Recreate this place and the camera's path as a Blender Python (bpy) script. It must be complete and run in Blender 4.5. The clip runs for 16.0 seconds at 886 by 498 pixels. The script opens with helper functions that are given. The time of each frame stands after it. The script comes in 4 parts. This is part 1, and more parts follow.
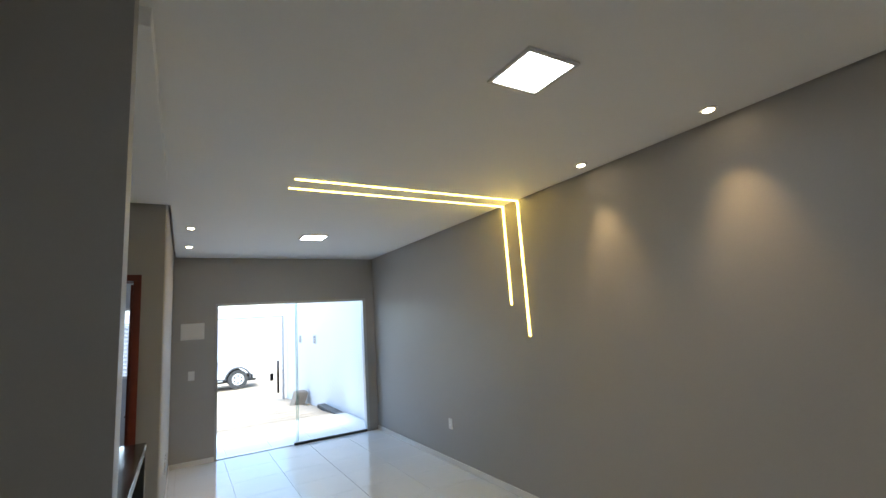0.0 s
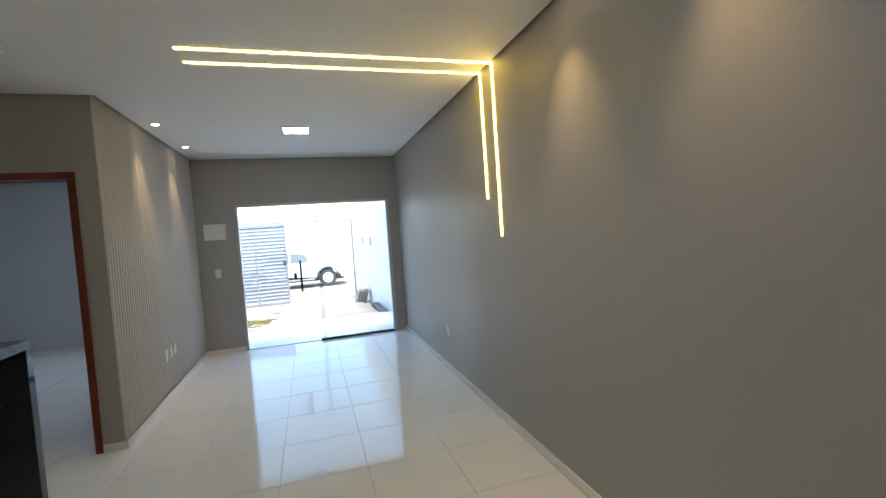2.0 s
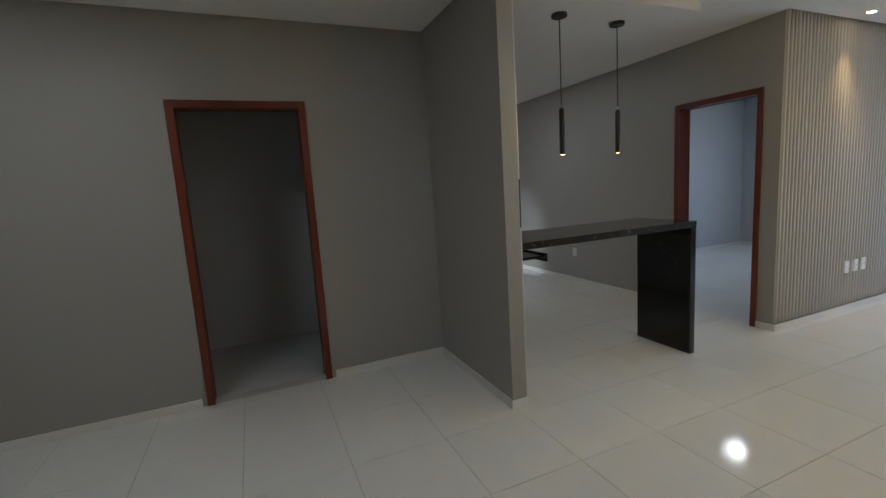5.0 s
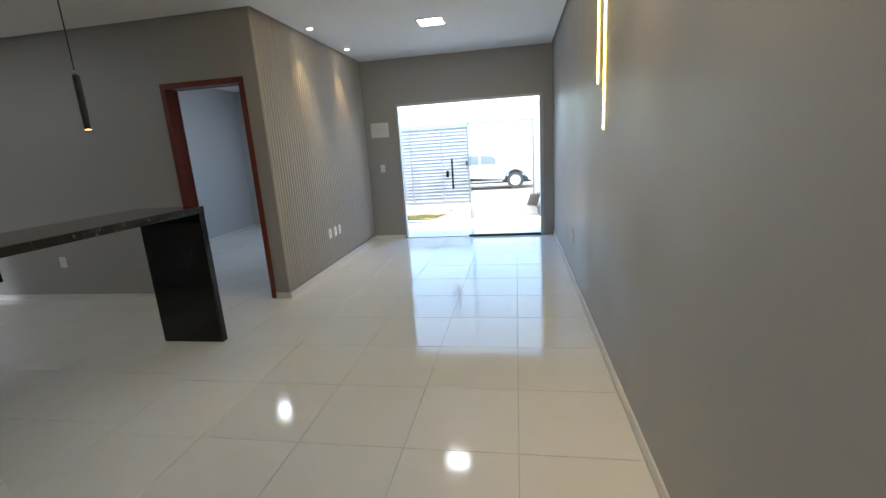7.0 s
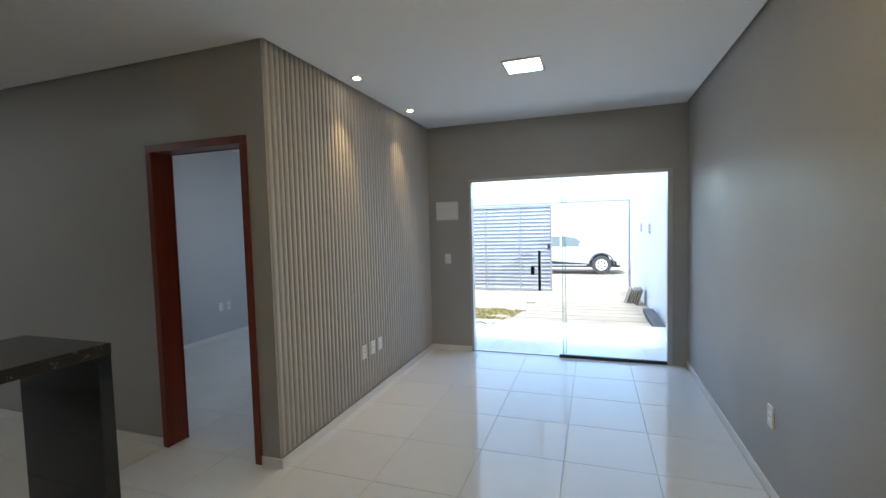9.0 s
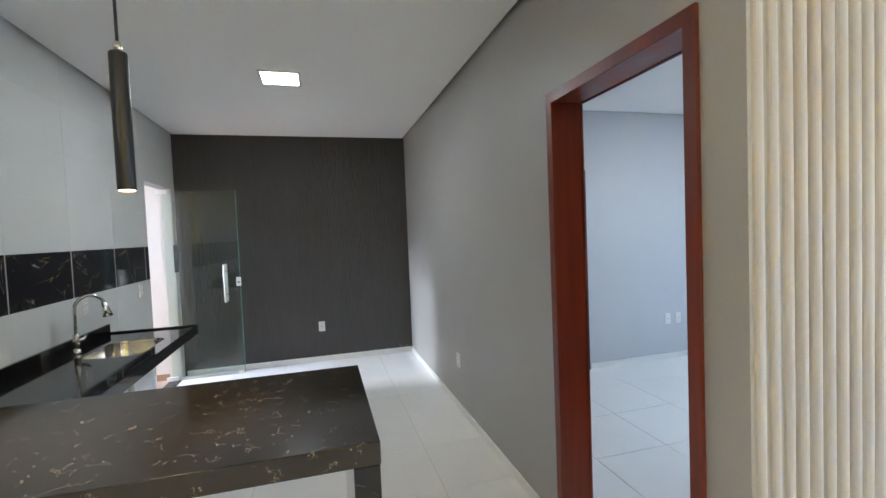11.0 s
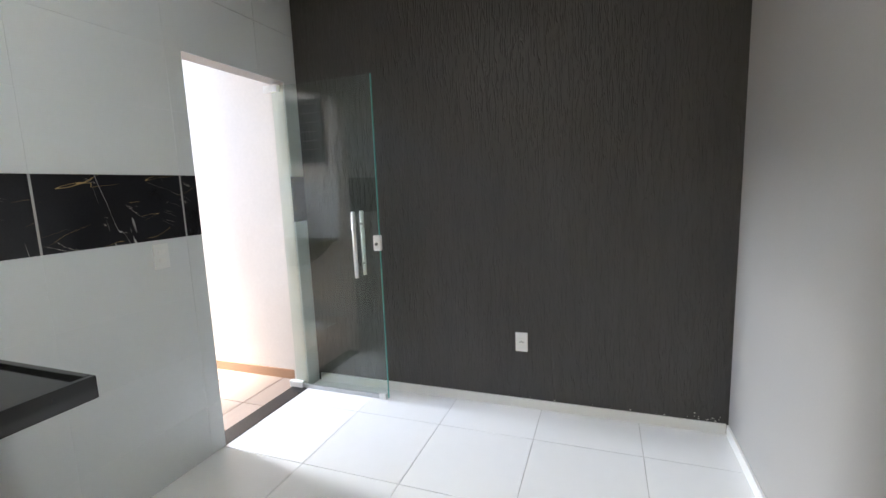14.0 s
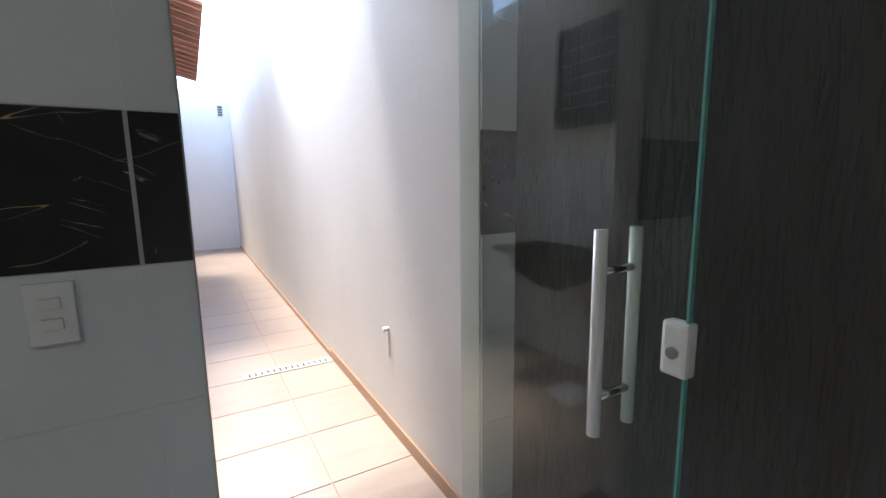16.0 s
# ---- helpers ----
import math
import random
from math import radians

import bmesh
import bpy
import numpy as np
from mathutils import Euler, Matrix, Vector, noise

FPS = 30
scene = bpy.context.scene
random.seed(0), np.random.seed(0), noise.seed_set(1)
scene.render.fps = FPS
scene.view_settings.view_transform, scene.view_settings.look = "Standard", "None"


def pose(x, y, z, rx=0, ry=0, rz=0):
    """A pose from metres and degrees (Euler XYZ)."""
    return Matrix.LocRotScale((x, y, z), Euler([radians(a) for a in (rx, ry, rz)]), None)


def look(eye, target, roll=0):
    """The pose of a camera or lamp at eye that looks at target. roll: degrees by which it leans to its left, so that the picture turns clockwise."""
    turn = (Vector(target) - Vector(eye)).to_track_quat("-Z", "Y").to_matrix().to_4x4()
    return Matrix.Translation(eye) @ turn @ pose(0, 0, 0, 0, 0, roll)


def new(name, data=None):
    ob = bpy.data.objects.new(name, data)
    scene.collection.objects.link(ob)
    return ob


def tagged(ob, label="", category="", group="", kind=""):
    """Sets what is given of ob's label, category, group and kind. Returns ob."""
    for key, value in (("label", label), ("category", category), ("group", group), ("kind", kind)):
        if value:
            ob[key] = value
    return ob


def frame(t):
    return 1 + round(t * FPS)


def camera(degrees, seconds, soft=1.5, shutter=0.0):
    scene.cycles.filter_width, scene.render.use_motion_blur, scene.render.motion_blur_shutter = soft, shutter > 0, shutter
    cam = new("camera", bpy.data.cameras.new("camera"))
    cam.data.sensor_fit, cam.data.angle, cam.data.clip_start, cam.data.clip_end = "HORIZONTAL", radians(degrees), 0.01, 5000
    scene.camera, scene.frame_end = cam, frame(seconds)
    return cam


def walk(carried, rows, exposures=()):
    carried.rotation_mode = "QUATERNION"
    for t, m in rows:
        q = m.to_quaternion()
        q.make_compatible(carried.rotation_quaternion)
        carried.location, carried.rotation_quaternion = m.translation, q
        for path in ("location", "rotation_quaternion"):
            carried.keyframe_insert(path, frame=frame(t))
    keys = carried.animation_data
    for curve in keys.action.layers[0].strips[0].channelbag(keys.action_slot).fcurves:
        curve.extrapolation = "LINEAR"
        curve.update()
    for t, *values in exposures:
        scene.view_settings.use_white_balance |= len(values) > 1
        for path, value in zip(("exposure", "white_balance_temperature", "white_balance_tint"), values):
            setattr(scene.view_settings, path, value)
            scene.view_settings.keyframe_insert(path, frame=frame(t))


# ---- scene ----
cam = camera(90.4, 16.0)
PATH = [
    (0, (0.244, 0.27, 1.66), (1.255, 1.967, 1.971), -3.9),
    (0.5, (0.466, 0.265, 1.629), (1.377, 2.033, 1.839), -4.6),
    (1, (0.783, 0.312, 1.553), (1.604, 2.135, 1.616), -5.1),
    (1.5, (1.159, 0.421, 1.558), (1.901, 2.277, 1.509), -6.1),
    (2, (1.586, 0.402, 1.53), (2.167, 2.314, 1.441), -4.0),
    (2.5, (1.969, 0.429, 1.51), (2.245, 2.404, 1.363), -1.1),
    (3, (2.27, 0.437, 1.531), (1.985, 2.409, 1.353), -0.8),
    (3.5, (2.374, 0.302, 1.538), (1.27, 1.96, 1.359), -1.2),
    (3.7, (2.396, 0.253, 1.539), (1.079, 1.748, 1.369), -2.5),
    (4.75, (2.45, 0.205, 1.49), (0.62, 0.92, 1.21), -3.5),
    (5.8, (2.458, 0.2, 1.423), (1.164, 1.681, 1.059), -5.1),
    (6, (2.461, 0.197, 1.398), (1.47, 1.881, 0.971), -5.1),
    (6.5, (2.45, 0.241, 1.355), (1.952, 2.105, 0.827), -4.0),
    (7, (2.416, 0.412, 1.405), (2.078, 2.331, 0.953), -3.7),
    (7.5, (2.437, 0.814, 1.504), (2.053, 2.759, 1.237), -2.4),
    (8, (2.344, 1.204, 1.52), (1.911, 3.15, 1.361), -1.8),
    (8.2, (2.29, 1.379, 1.553), (1.84, 3.323, 1.418), -1.7),
    (10.3, (1.468, 2.964, 1.544), (-0.05, 4.265, 1.491), -1.8),
    (10.5, (1.358, 3.041, 1.529), (-0.322, 4.125, 1.48), -2.0),
    (11, (0.998, 3.286, 1.522), (-0.927, 3.822, 1.442), -2.3),
    (11.5, (0.592, 3.528, 1.481), (-1.404, 3.483, 1.366), -2.6),
    (12, (0.112, 3.635, 1.41), (-1.84, 3.239, 1.234), -2.5),
    (12.5, (-0.38, 3.717, 1.412), (-2.323, 3.3, 1.188), -4.3),
    (13, (-0.892, 3.777, 1.421), (-2.798, 3.229, 1.162), -2.1),
    (13.5, (-1.448, 3.757, 1.423), (-3.333, 3.149, 1.144), -2.1),
    (14, (-1.952, 3.723, 1.386), (-3.81, 3.037, 1.106), -2.2),
    (14.5, (-2.509, 3.666, 1.324), (-4.241, 2.708, 1.034), -1.7),
    (15, (-2.941, 3.426, 1.337), (-4.548, 2.279, 1.022), -3.2),
    (15.5, (-3.369, 3.141, 1.356), (-4.672, 1.656, 1.046), 0.1),
    (16, (-3.675, 2.819, 1.348), (-4.654, 1.102, 1.042), -0.8),
]
walk(cam, [(t, look(e, g, r)) for t, e, g, r in PATH], [
    (0.0, 2.8, 6350, 10), (3.0, 2.85, 6350, 10), (3.7, 2.9, 6350, 10), (6.0, 2.75, 6350, 10), (7.0, 2.95, 6350, 10), (8.2, 2.85, 6350, 10),
    (10.3, 2.55, 6250, 10), (10.6, 2.9, 6250, 10), (11.0, 4.25, 6200, 10), (11.5, 4.4, 6250, 10), (12.5, 4.4, 6500, 10), (14.0, 4.2, 6550, 10), (14.5, 4.1, 6550, 10), (15.0, 4.0, 6550, 10), (15.5, 3.5, 6550, 10), (16.0, 2.85, 6450, 10)])

# ---- world and large lights ----
world = bpy.data.worlds.new("sky")
scene.world = world
world.use_nodes = True
wn = world.node_tree.nodes
sky = wn.new("ShaderNodeTexSky")
sky.sky_type, sky.sun_disc = "NISHITA", False
sky.sun_elevation, sky.sun_rotation = radians(74), radians(158)
world.node_tree.links.new(sky.outputs[0], wn["Background"].inputs[0])
wn["Background"].inputs[1].default_value = 0.15

sun_data = bpy.data.lights.new("sun", "SUN")
sun_data.energy, sun_data.angle, sun_data.color = 1.0, radians(12), (1.0, 0.95, 0.88)
sun = new("sun", sun_data)
sun.matrix_world = look((3.0, -7.5, 28.8), (0, 0, 0))

# area lamp added in the head of the bedroom window, strengthening its daylight
win_data = bpy.data.lights.new("bedroom_daylight_fill", "AREA")
win_data.shape, win_data.size, win_data.size_y = "RECTANGLE", 1.3, 0.10
win_data.energy, win_data.color = 1.0, (0.70, 0.84, 1.0)
win_lamp = new("bedroom_daylight_fill", win_data)
win_lamp.matrix_world = look((-0.98, 8.80, 2.04), (-0.98, 7.0, 1.2))

# area lamp added in the open slot above the side passage, in place of skylight
slot_data = bpy.data.lights.new("passage_daylight_fill", "AREA")
slot_data.shape, slot_data.size, slot_data.size_y = "RECTANGLE", 0.55, 1.2
slot_data.energy, slot_data.spread, slot_data.color = 8.5, radians(110), (0.88, 0.93, 1.0)
slot_lamp = new("passage_daylight_fill", slot_data)
slot_lamp.matrix_world = look((-4.22, -2.2, 3.5), (-3.7, 3.2, 0.9))

# ---- plan ----
XR, XS, YD, YF, XK, YK = 2.96, 0.115, 4.368, 7.195, -4.548, 1.748
YB, XE, XH, Y0 = 1.632, 0.110, -1.045, -1.6     # back of the sink wall, its end, hall wall, rear wall
CZ, TOP = 2.715, 2.80                           # ceiling and top of the walls
BX0, BX1, BY1 = -3.04, -0.02, 8.80              # bedroom
LX, LY = -2.75, -0.5                            # laundry
PENZ, CTZ = 1.085, 0.88


# ---- materials ----
def mat(name, color, rough=0.5, metal=0.0, vary=0.06, scale=3.0, bump=0.0, bscale=60.0, spec=0.5, stretch=None, rand=0.0, coat=0.0):
    """Principled surface with broad and fine variation of colour, gloss and relief."""
    m = bpy.data.materials.new(name)
    m.use_nodes = True
    nt = m.node_tree
    n, l = nt.nodes, nt.links
    b = n["Principled BSDF"]
    b.inputs["Roughness"].default_value, b.inputs["Metallic"].default_value = rough, metal
    b.inputs["Specular IOR Level"].default_value = spec
    b.inputs["Coat Weight"].default_value = coat
    co = n.new("ShaderNodeTexCoord")
    mp = n.new("ShaderNodeMapping")
    if stretch:
        mp.inputs["Scale"].default_value = stretch
    geo = n.new("ShaderNodeNewGeometry")
    l.new(geo.outputs["Position"], mp.inputs[0])
    big, fine = n.new("ShaderNodeTexNoise"), n.new("ShaderNodeTexNoise")
    big.inputs["Scale"].default_value, fine.inputs["Scale"].default_value = scale, bscale
    big.inputs["Detail"].default_value = 5
    for k in (big, fine):
        l.new(mp.outputs[0], k.inputs["Vector"])
    mix = n.new("ShaderNodeMath")
    mix.operation = "MULTIPLY_ADD"
    l.new(fine.outputs["Fac"], mix.inputs[0])
    mix.inputs[1].default_value = 0.4
    l.new(big.outputs["Fac"], mix.inputs[2])
    rng = n.new("ShaderNodeMapRange")
    rng.inputs["From Min"].default_value, rng.inputs["From Max"].default_value = 0.4, 1.0
    rng.inputs["To Min"].default_value, rng.inputs["To Max"].default_value = 1 - vary, 1 + vary
    l.new(mix.outputs[0], rng.inputs["Value"])
    val = rng.outputs[0]
    if rand:
        oi = n.new("ShaderNodeObjectInfo")
        rr = n.new("ShaderNodeMapRange")
        rr.inputs["To Min"].default_value, rr.inputs["To Max"].default_value = 1 - rand, 1 + rand
        l.new(oi.outputs["Random"], rr.inputs["Value"])
        mu = n.new("ShaderNodeMath")
        mu.operation = "MULTIPLY"
        l.new(val, mu.inputs[0])
        l.new(rr.outputs[0], mu.inputs[1])
        val = mu.outputs[0]
    vm = n.new("ShaderNodeVectorMath")
    vm.operation = "SCALE"
    vm.inputs[0].default_value = color
    l.new(val, vm.inputs["Scale"])
    l.new(vm.outputs[0], b.inputs["Base Color"])
    rv = n.new("ShaderNodeMapRange")
    rv.inputs["From Min"].default_value, rv.inputs["From Max"].default_value = 0.3, 0.7
    rv.inputs["To Min"].default_value, rv.inputs["To Max"].default_value = rough * 0.8, rough * 1.2
    l.new(big.outputs["Fac"], rv.inputs["Value"])
    l.new(rv.outputs[0], b.inputs["Roughness"])
    if bump:
        bp = n.new("ShaderNodeBump")
        bp.inputs["Strength"].default_value, bp.inputs["Distance"].default_value = bump, 0.004
        l.new(fine.outputs["Fac"], bp.inputs["Height"])
        l.new(bp.outputs[0], b.inputs["Normal"])
    return m


def veined(name, base, vein, rough, vscale, width, speck=0.0, streak=None):
    """Dark stone with thin bright veins, and flecks if asked."""
    m = mat(name, base, rough, vary=0.25, scale=4, bscale=120)
    n, l = m.node_tree.nodes, m.node_tree.links
    b = n["Principled BSDF"]
    old = b.inputs["Base Color"].links[0].from_socket
    geo = n.new("ShaderNodeNewGeometry")
    warp = n.new("ShaderNodeTexNoise")
    warp.inputs["Scale"].default_value, warp.inputs["Detail"].default_value = vscale, 4
    src = geo.outputs["Position"]
    if streak:
        turn, pull = n.new("ShaderNodeMapping"), n.new("ShaderNodeMapping")
        turn.inputs["Rotation"].default_value, pull.inputs["Scale"].default_value = (0, streak, 0), (0.55, 1, 4.0)
        l.new(src, turn.inputs[0])
        l.new(turn.outputs[0], pull.inputs[0])
        src = pull.outputs[0]
    l.new(src, warp.inputs["Vector"])
    sub = n.new("ShaderNodeMath")
    sub.operation = "SUBTRACT"
    l.new(warp.outputs["Fac"], sub.inputs[0])
    sub.inputs[1].default_value = 0.5
    ab = n.new("ShaderNodeMath")
    ab.operation = "ABSOLUTE"
    l.new(sub.outputs[0], ab.inputs[0])
    th = n.new("ShaderNodeMapRange")
    th.inputs["From Min"].default_value, th.inputs["From Max"].default_value = 0.0, width
    th.inputs["To Min"].default_value, th.inputs["To Max"].default_value = 1.0, 0.0
    l.new(ab.outputs[0], th.inputs["Value"])
    gate = n.new("ShaderNodeTexNoise")
    gate.inputs["Scale"].default_value = vscale * 1.7
    l.new(geo.outputs["Position"], gate.inputs["Vector"])
    gr = n.new("ShaderNodeMapRange")
    gr.inputs["From Min"].default_value, gr.inputs["From Max"].default_value = 0.52, 0.62
    l.new(gate.outputs["Fac"], gr.inputs["Value"])
    mul = n.new("ShaderNodeMath")
    mul.operation = "MULTIPLY"
    l.new(th.outputs[0], mul.inputs[0])
    l.new(gr.outputs[0], mul.inputs[1])
    fac = mul.outputs[0]
    if speck:
        vo = n.new("ShaderNodeTexVoronoi")
        vo.inputs["Scale"].default_value = 70
        l.new(geo.outputs["Position"], vo.inputs["Vector"])
        sp = n.new("ShaderNodeMapRange")
        sp.inputs["From Min"].default_value, sp.inputs["From Max"].default_value = 0.12, 0.2
        sp.inputs["To Min"].default_value, sp.inputs["To Max"].default_value = speck, 0.0
        l.new(vo.outputs["Distance"], sp.inputs["Value"])
        sg = n.new("ShaderNodeMath")
        sg.operation = "MULTIPLY"
        l.new(sp.outputs[0], sg.inputs[0])
        l.new(gr.outputs[0], sg.inputs[1])
        mx = n.new("ShaderNodeMath")
        mx.operation = "MAXIMUM"
        l.new(fac, mx.inputs[0])
        l.new(sg.outputs[0], mx.inputs[1])
        fac = mx.outputs[0]
    mixc = n.new("ShaderNodeMix")
    mixc.data_type = "RGBA"
    l.new(fac, mixc.inputs[0])
    l.new(old, mixc.inputs[6])
    mixc.inputs[7].default_value = (*vein, 1)
    l.new(mixc.outputs[2], b.inputs["Base Color"])
    return m


def add_veins(m, vein, vscale, width, turn_by, shift):
    """One more set of short thin streaks in a stone, turned its own way."""
    n, l = m.node_tree.nodes, m.node_tree.links
    b = n["Principled BSDF"]
    old = b.inputs["Base Color"].links[0].from_socket
    geo, turn, pull = n.new("ShaderNodeNewGeometry"), n.new("ShaderNodeMapping"), n.new("ShaderNodeMapping")
    turn.inputs["Rotation"].default_value = (0, turn_by, 0)
    pull.inputs["Scale"].default_value, pull.inputs["Location"].default_value = (0.5, 1, 3.2), (shift, shift, shift)
    l.new(geo.outputs["Position"], turn.inputs[0])
    l.new(turn.outputs[0], pull.inputs[0])
    line, gate = n.new("ShaderNodeTexNoise"), n.new("ShaderNodeTexNoise")
    line.inputs["Scale"].default_value, line.inputs["Detail"].default_value = vscale, 2
    gate.inputs["Scale"].default_value = vscale * 1.5
    l.new(pull.outputs[0], line.inputs["Vector"])
    l.new(pull.outputs[0], gate.inputs["Vector"])
    dist = n.new("ShaderNodeMath")
    dist.operation = "COMPARE"
    dist.inputs[1].default_value, dist.inputs[2].default_value = 0.5, width
    l.new(line.outputs["Fac"], dist.inputs[0])
    gr = n.new("ShaderNodeMapRange")
    gr.inputs["From Min"].default_value, gr.inputs["From Max"].default_value = 0.53, 0.62
    l.new(gate.outputs["Fac"], gr.inputs["Value"])
    mul = n.new("ShaderNodeMath")
    mul.operation = "MULTIPLY"
    l.new(dist.outputs[0], mul.inputs[0])
    l.new(gr.outputs[0], mul.inputs[1])
    mixc = n.new("ShaderNodeMix")
    mixc.data_type = "RGBA"
    l.new(mul.outputs[0], mixc.inputs[0])
    l.new(old, mixc.inputs[6])
    mixc.inputs[7].default_value = (*vein, 1)
    l.new(mixc.outputs[2], b.inputs["Base Color"])
    return m


def glow(name, color, strength):
    m = bpy.data.materials.new(name)
    m.use_nodes = True
    b = m.node_tree.nodes["Principled BSDF"]
    b.inputs["Base Color"].default_value = (0.8, 0.8, 0.8, 1)
    b.inputs["Emission Color"].default_value, b.inputs["Emission Strength"].default_value = (*color, 1), strength
    return m


def glass_mat(name, tint, rough=0.0):
    m = bpy.data.materials.new(name)
    m.use_nodes = True
    n, l = m.node_tree.nodes, m.node_tree.links
    n.remove(n["Principled BSDF"])
    tr, gl, lw, mx = n.new("ShaderNodeBsdfTransparent"), n.new("ShaderNodeBsdfGlossy"), n.new("ShaderNodeLayerWeight"), n.new("ShaderNodeMixShader")
    lw.inputs[0].default_value = 0.5
    p5, sc = n.new("ShaderNodeMath"), n.new("ShaderNodeMath")
    p5.operation, sc.operation = "POWER", "MULTIPLY_ADD"
    p5.inputs[1].default_value, sc.inputs[1].default_value, sc.inputs[2].default_value = 5.0, 0.94, 0.05
    l.new(lw.outputs["Facing"], p5.inputs[0])
    l.new(p5.outputs[0], sc.inputs[0])
    tr.inputs[0].default_value = (*tint, 1)
    gl.inputs["Roughness"].default_value = rough
    l.new(sc.outputs[0], mx.inputs[0])
    l.new(tr.outputs[0], mx.inputs[1])
    l.new(gl.outputs[0], mx.inputs[2])
    l.new(mx.outputs[0], n["Material Output"].inputs[0])
    return m


def grafiato():
    """Charcoal render combed downwards: long uneven vertical grooves."""
    m = mat("combed_charcoal_render", (0.054, 0.051, 0.048), 0.6, vary=0.3, scale=2.5, bscale=30, stretch=(1, 1, 0.12))
    n, l = m.node_tree.nodes, m.node_tree.links
    geo, mp = n.new("ShaderNodeNewGeometry"), n.new("ShaderNodeMapping")
    mp.inputs["Scale"].default_value = (1, 1, 0.1)
    l.new(geo.outputs["Position"], mp.inputs[0])
    a = n.new("ShaderNodeTexNoise")
    a.inputs["Scale"].default_value, a.inputs["Detail"].default_value, a.inputs["Distortion"].default_value = 75, 3, 1.2
    l.new(mp.outputs[0], a.inputs["Vector"])
    rp = n.new("ShaderNodeMapRange")
    rp.inputs["From Min"].default_value, rp.inputs["From Max"].default_value = 0.36, 0.5
    l.new(a.outputs["Fac"], rp.inputs["Value"])
    bp = n.new("ShaderNodeBump")
    bp.inputs["Strength"].default_value, bp.inputs["Distance"].default_value = 0.75, 0.006
    l.new(rp.outputs[0], bp.inputs["Height"])
    l.new(bp.outputs[0], n["Principled BSDF"].inputs["Normal"])
    return m


PAINT = mat("grey_wall_paint", (0.375, 0.363, 0.342), 0.5, vary=0.03, scale=1.5, bump=0.08, bscale=90)
SLAT = mat("fluted_panel_paint", (0.48, 0.46, 0.435), 0.5, vary=0.04, bump=0.04, rand=0.03)
BEDPAINT = mat("bedroom_paint", (0.54, 0.55, 0.57), 0.55, vary=0.03, scale=1.5, bump=0.06, bscale=90)
CEIL = mat("white_plaster", (0.86, 0.86, 0.85), 0.7, vary=0.02, scale=1.0, bump=0.03)
WHITE = mat("white_trim", (0.78, 0.77, 0.74), 0.5, vary=0.03, bump=0.03)
FLOORT = mat("polished_white_tile", (0.79, 0.785, 0.77), 0.09, vary=0.025, scale=2.0, bscale=15, spec=0.55, rand=0.015)
GROUT = mat("grout", (0.50, 0.48, 0.45), 0.8, vary=0.15, bump=0.1)
WALLT = mat("white_wall_tile", (0.70, 0.72, 0.715), 0.09, vary=0.02, spec=0.5, rand=0.01)
BANDT = add_veins(veined("black_marbled_tile", (0.016, 0.016, 0.019), (0.62, 0.58, 0.52), 0.08, 3.4, 0.0035, streak=0.45), (0.42, 0.30, 0.13), 3.9, 0.0028, -0.3, 7.3)
add_veins(BANDT, (0.55, 0.54, 0.52), 2.6, 0.002, 1.35, 21.0)
GRANITE = veined("black_granite", (0.009, 0.009, 0.010), (0.06, 0.055, 0.05), 0.07, 9.0, 0.006, 0.05)
BROWNGR = veined("brown_black_granite", (0.021, 0.018, 0.015), (0.30, 0.25, 0.18), 0.13, 14.0, 0.007, 0.85)
DARKW = grafiato()
MAHOG = mat("red_mahogany", (0.16, 0.026, 0.010), 0.38, vary=0.45, scale=6, bump=0.12, bscale=45, stretch=(1.0, 1.0, 0.06), coat=0.1)
BLACK = mat("black_coated_metal", (0.012, 0.012, 0.013), 0.38, vary=0.1, bump=0.02)
STEEL = mat("polished_steel", (0.62, 0.61, 0.59), 0.14, 1.0, vary=0.05)
ALU = mat("grey_aluminium", (0.50, 0.51, 0.52), 0.35, 0.6, vary=0.05)
DARKALU = mat("dark_aluminium", (0.05, 0.055, 0.06), 0.4, 0.5, vary=0.1)
PLASTIC = mat("white_plastic", (0.80, 0.80, 0.78), 0.25, vary=0.02)
SLOT = mat("dark_slot", (0.03, 0.03, 0.03), 0.6)
PVC = mat("white_pvc", (0.72, 0.72, 0.70), 0.35, vary=0.06)
GLASS = glass_mat("clear_glass", (0.93, 0.97, 0.95))
GEDGE = mat("green_glass_edge", (0.16, 0.42, 0.37), 0.1)
TERRA = mat("terracotta_tile", (0.34, 0.262, 0.21), 0.35, vary=0.12, scale=3, bump=0.15, bscale=40, stretch=(1, 4, 1), rand=0.06)
SKIRT = mat("orange_brown_skirting_tile", (0.38, 0.22, 0.13), 0.4, vary=0.12, bump=0.1)
TGROUT = mat("terracotta_grout", (0.42, 0.31, 0.23), 0.85, vary=0.15)
STUCCO = mat("grey_white_render", (0.65, 0.61, 0.56), 0.8, vary=0.07, scale=1.2, bump=0.2, bscale=50)
OUTWALL = mat("white_yard_render", (0.80, 0.80, 0.80), 0.8, vary=0.05, scale=1.2, bump=0.2, bscale=50)
CLAY = mat("clay_roof_tile", (0.30, 0.13, 0.08), 0.7, vary=0.3, scale=6, bump=0.3, rand=0.2)
PORCH = mat("pale_porch_tile", (0.68, 0.68, 0.68), 0.2, vary=0.05, rand=0.03)
PAVER = mat("concrete_paver", (0.34, 0.28, 0.22), 0.9, vary=0.2, scale=2, bump=0.4, bscale=50, rand=0.1)
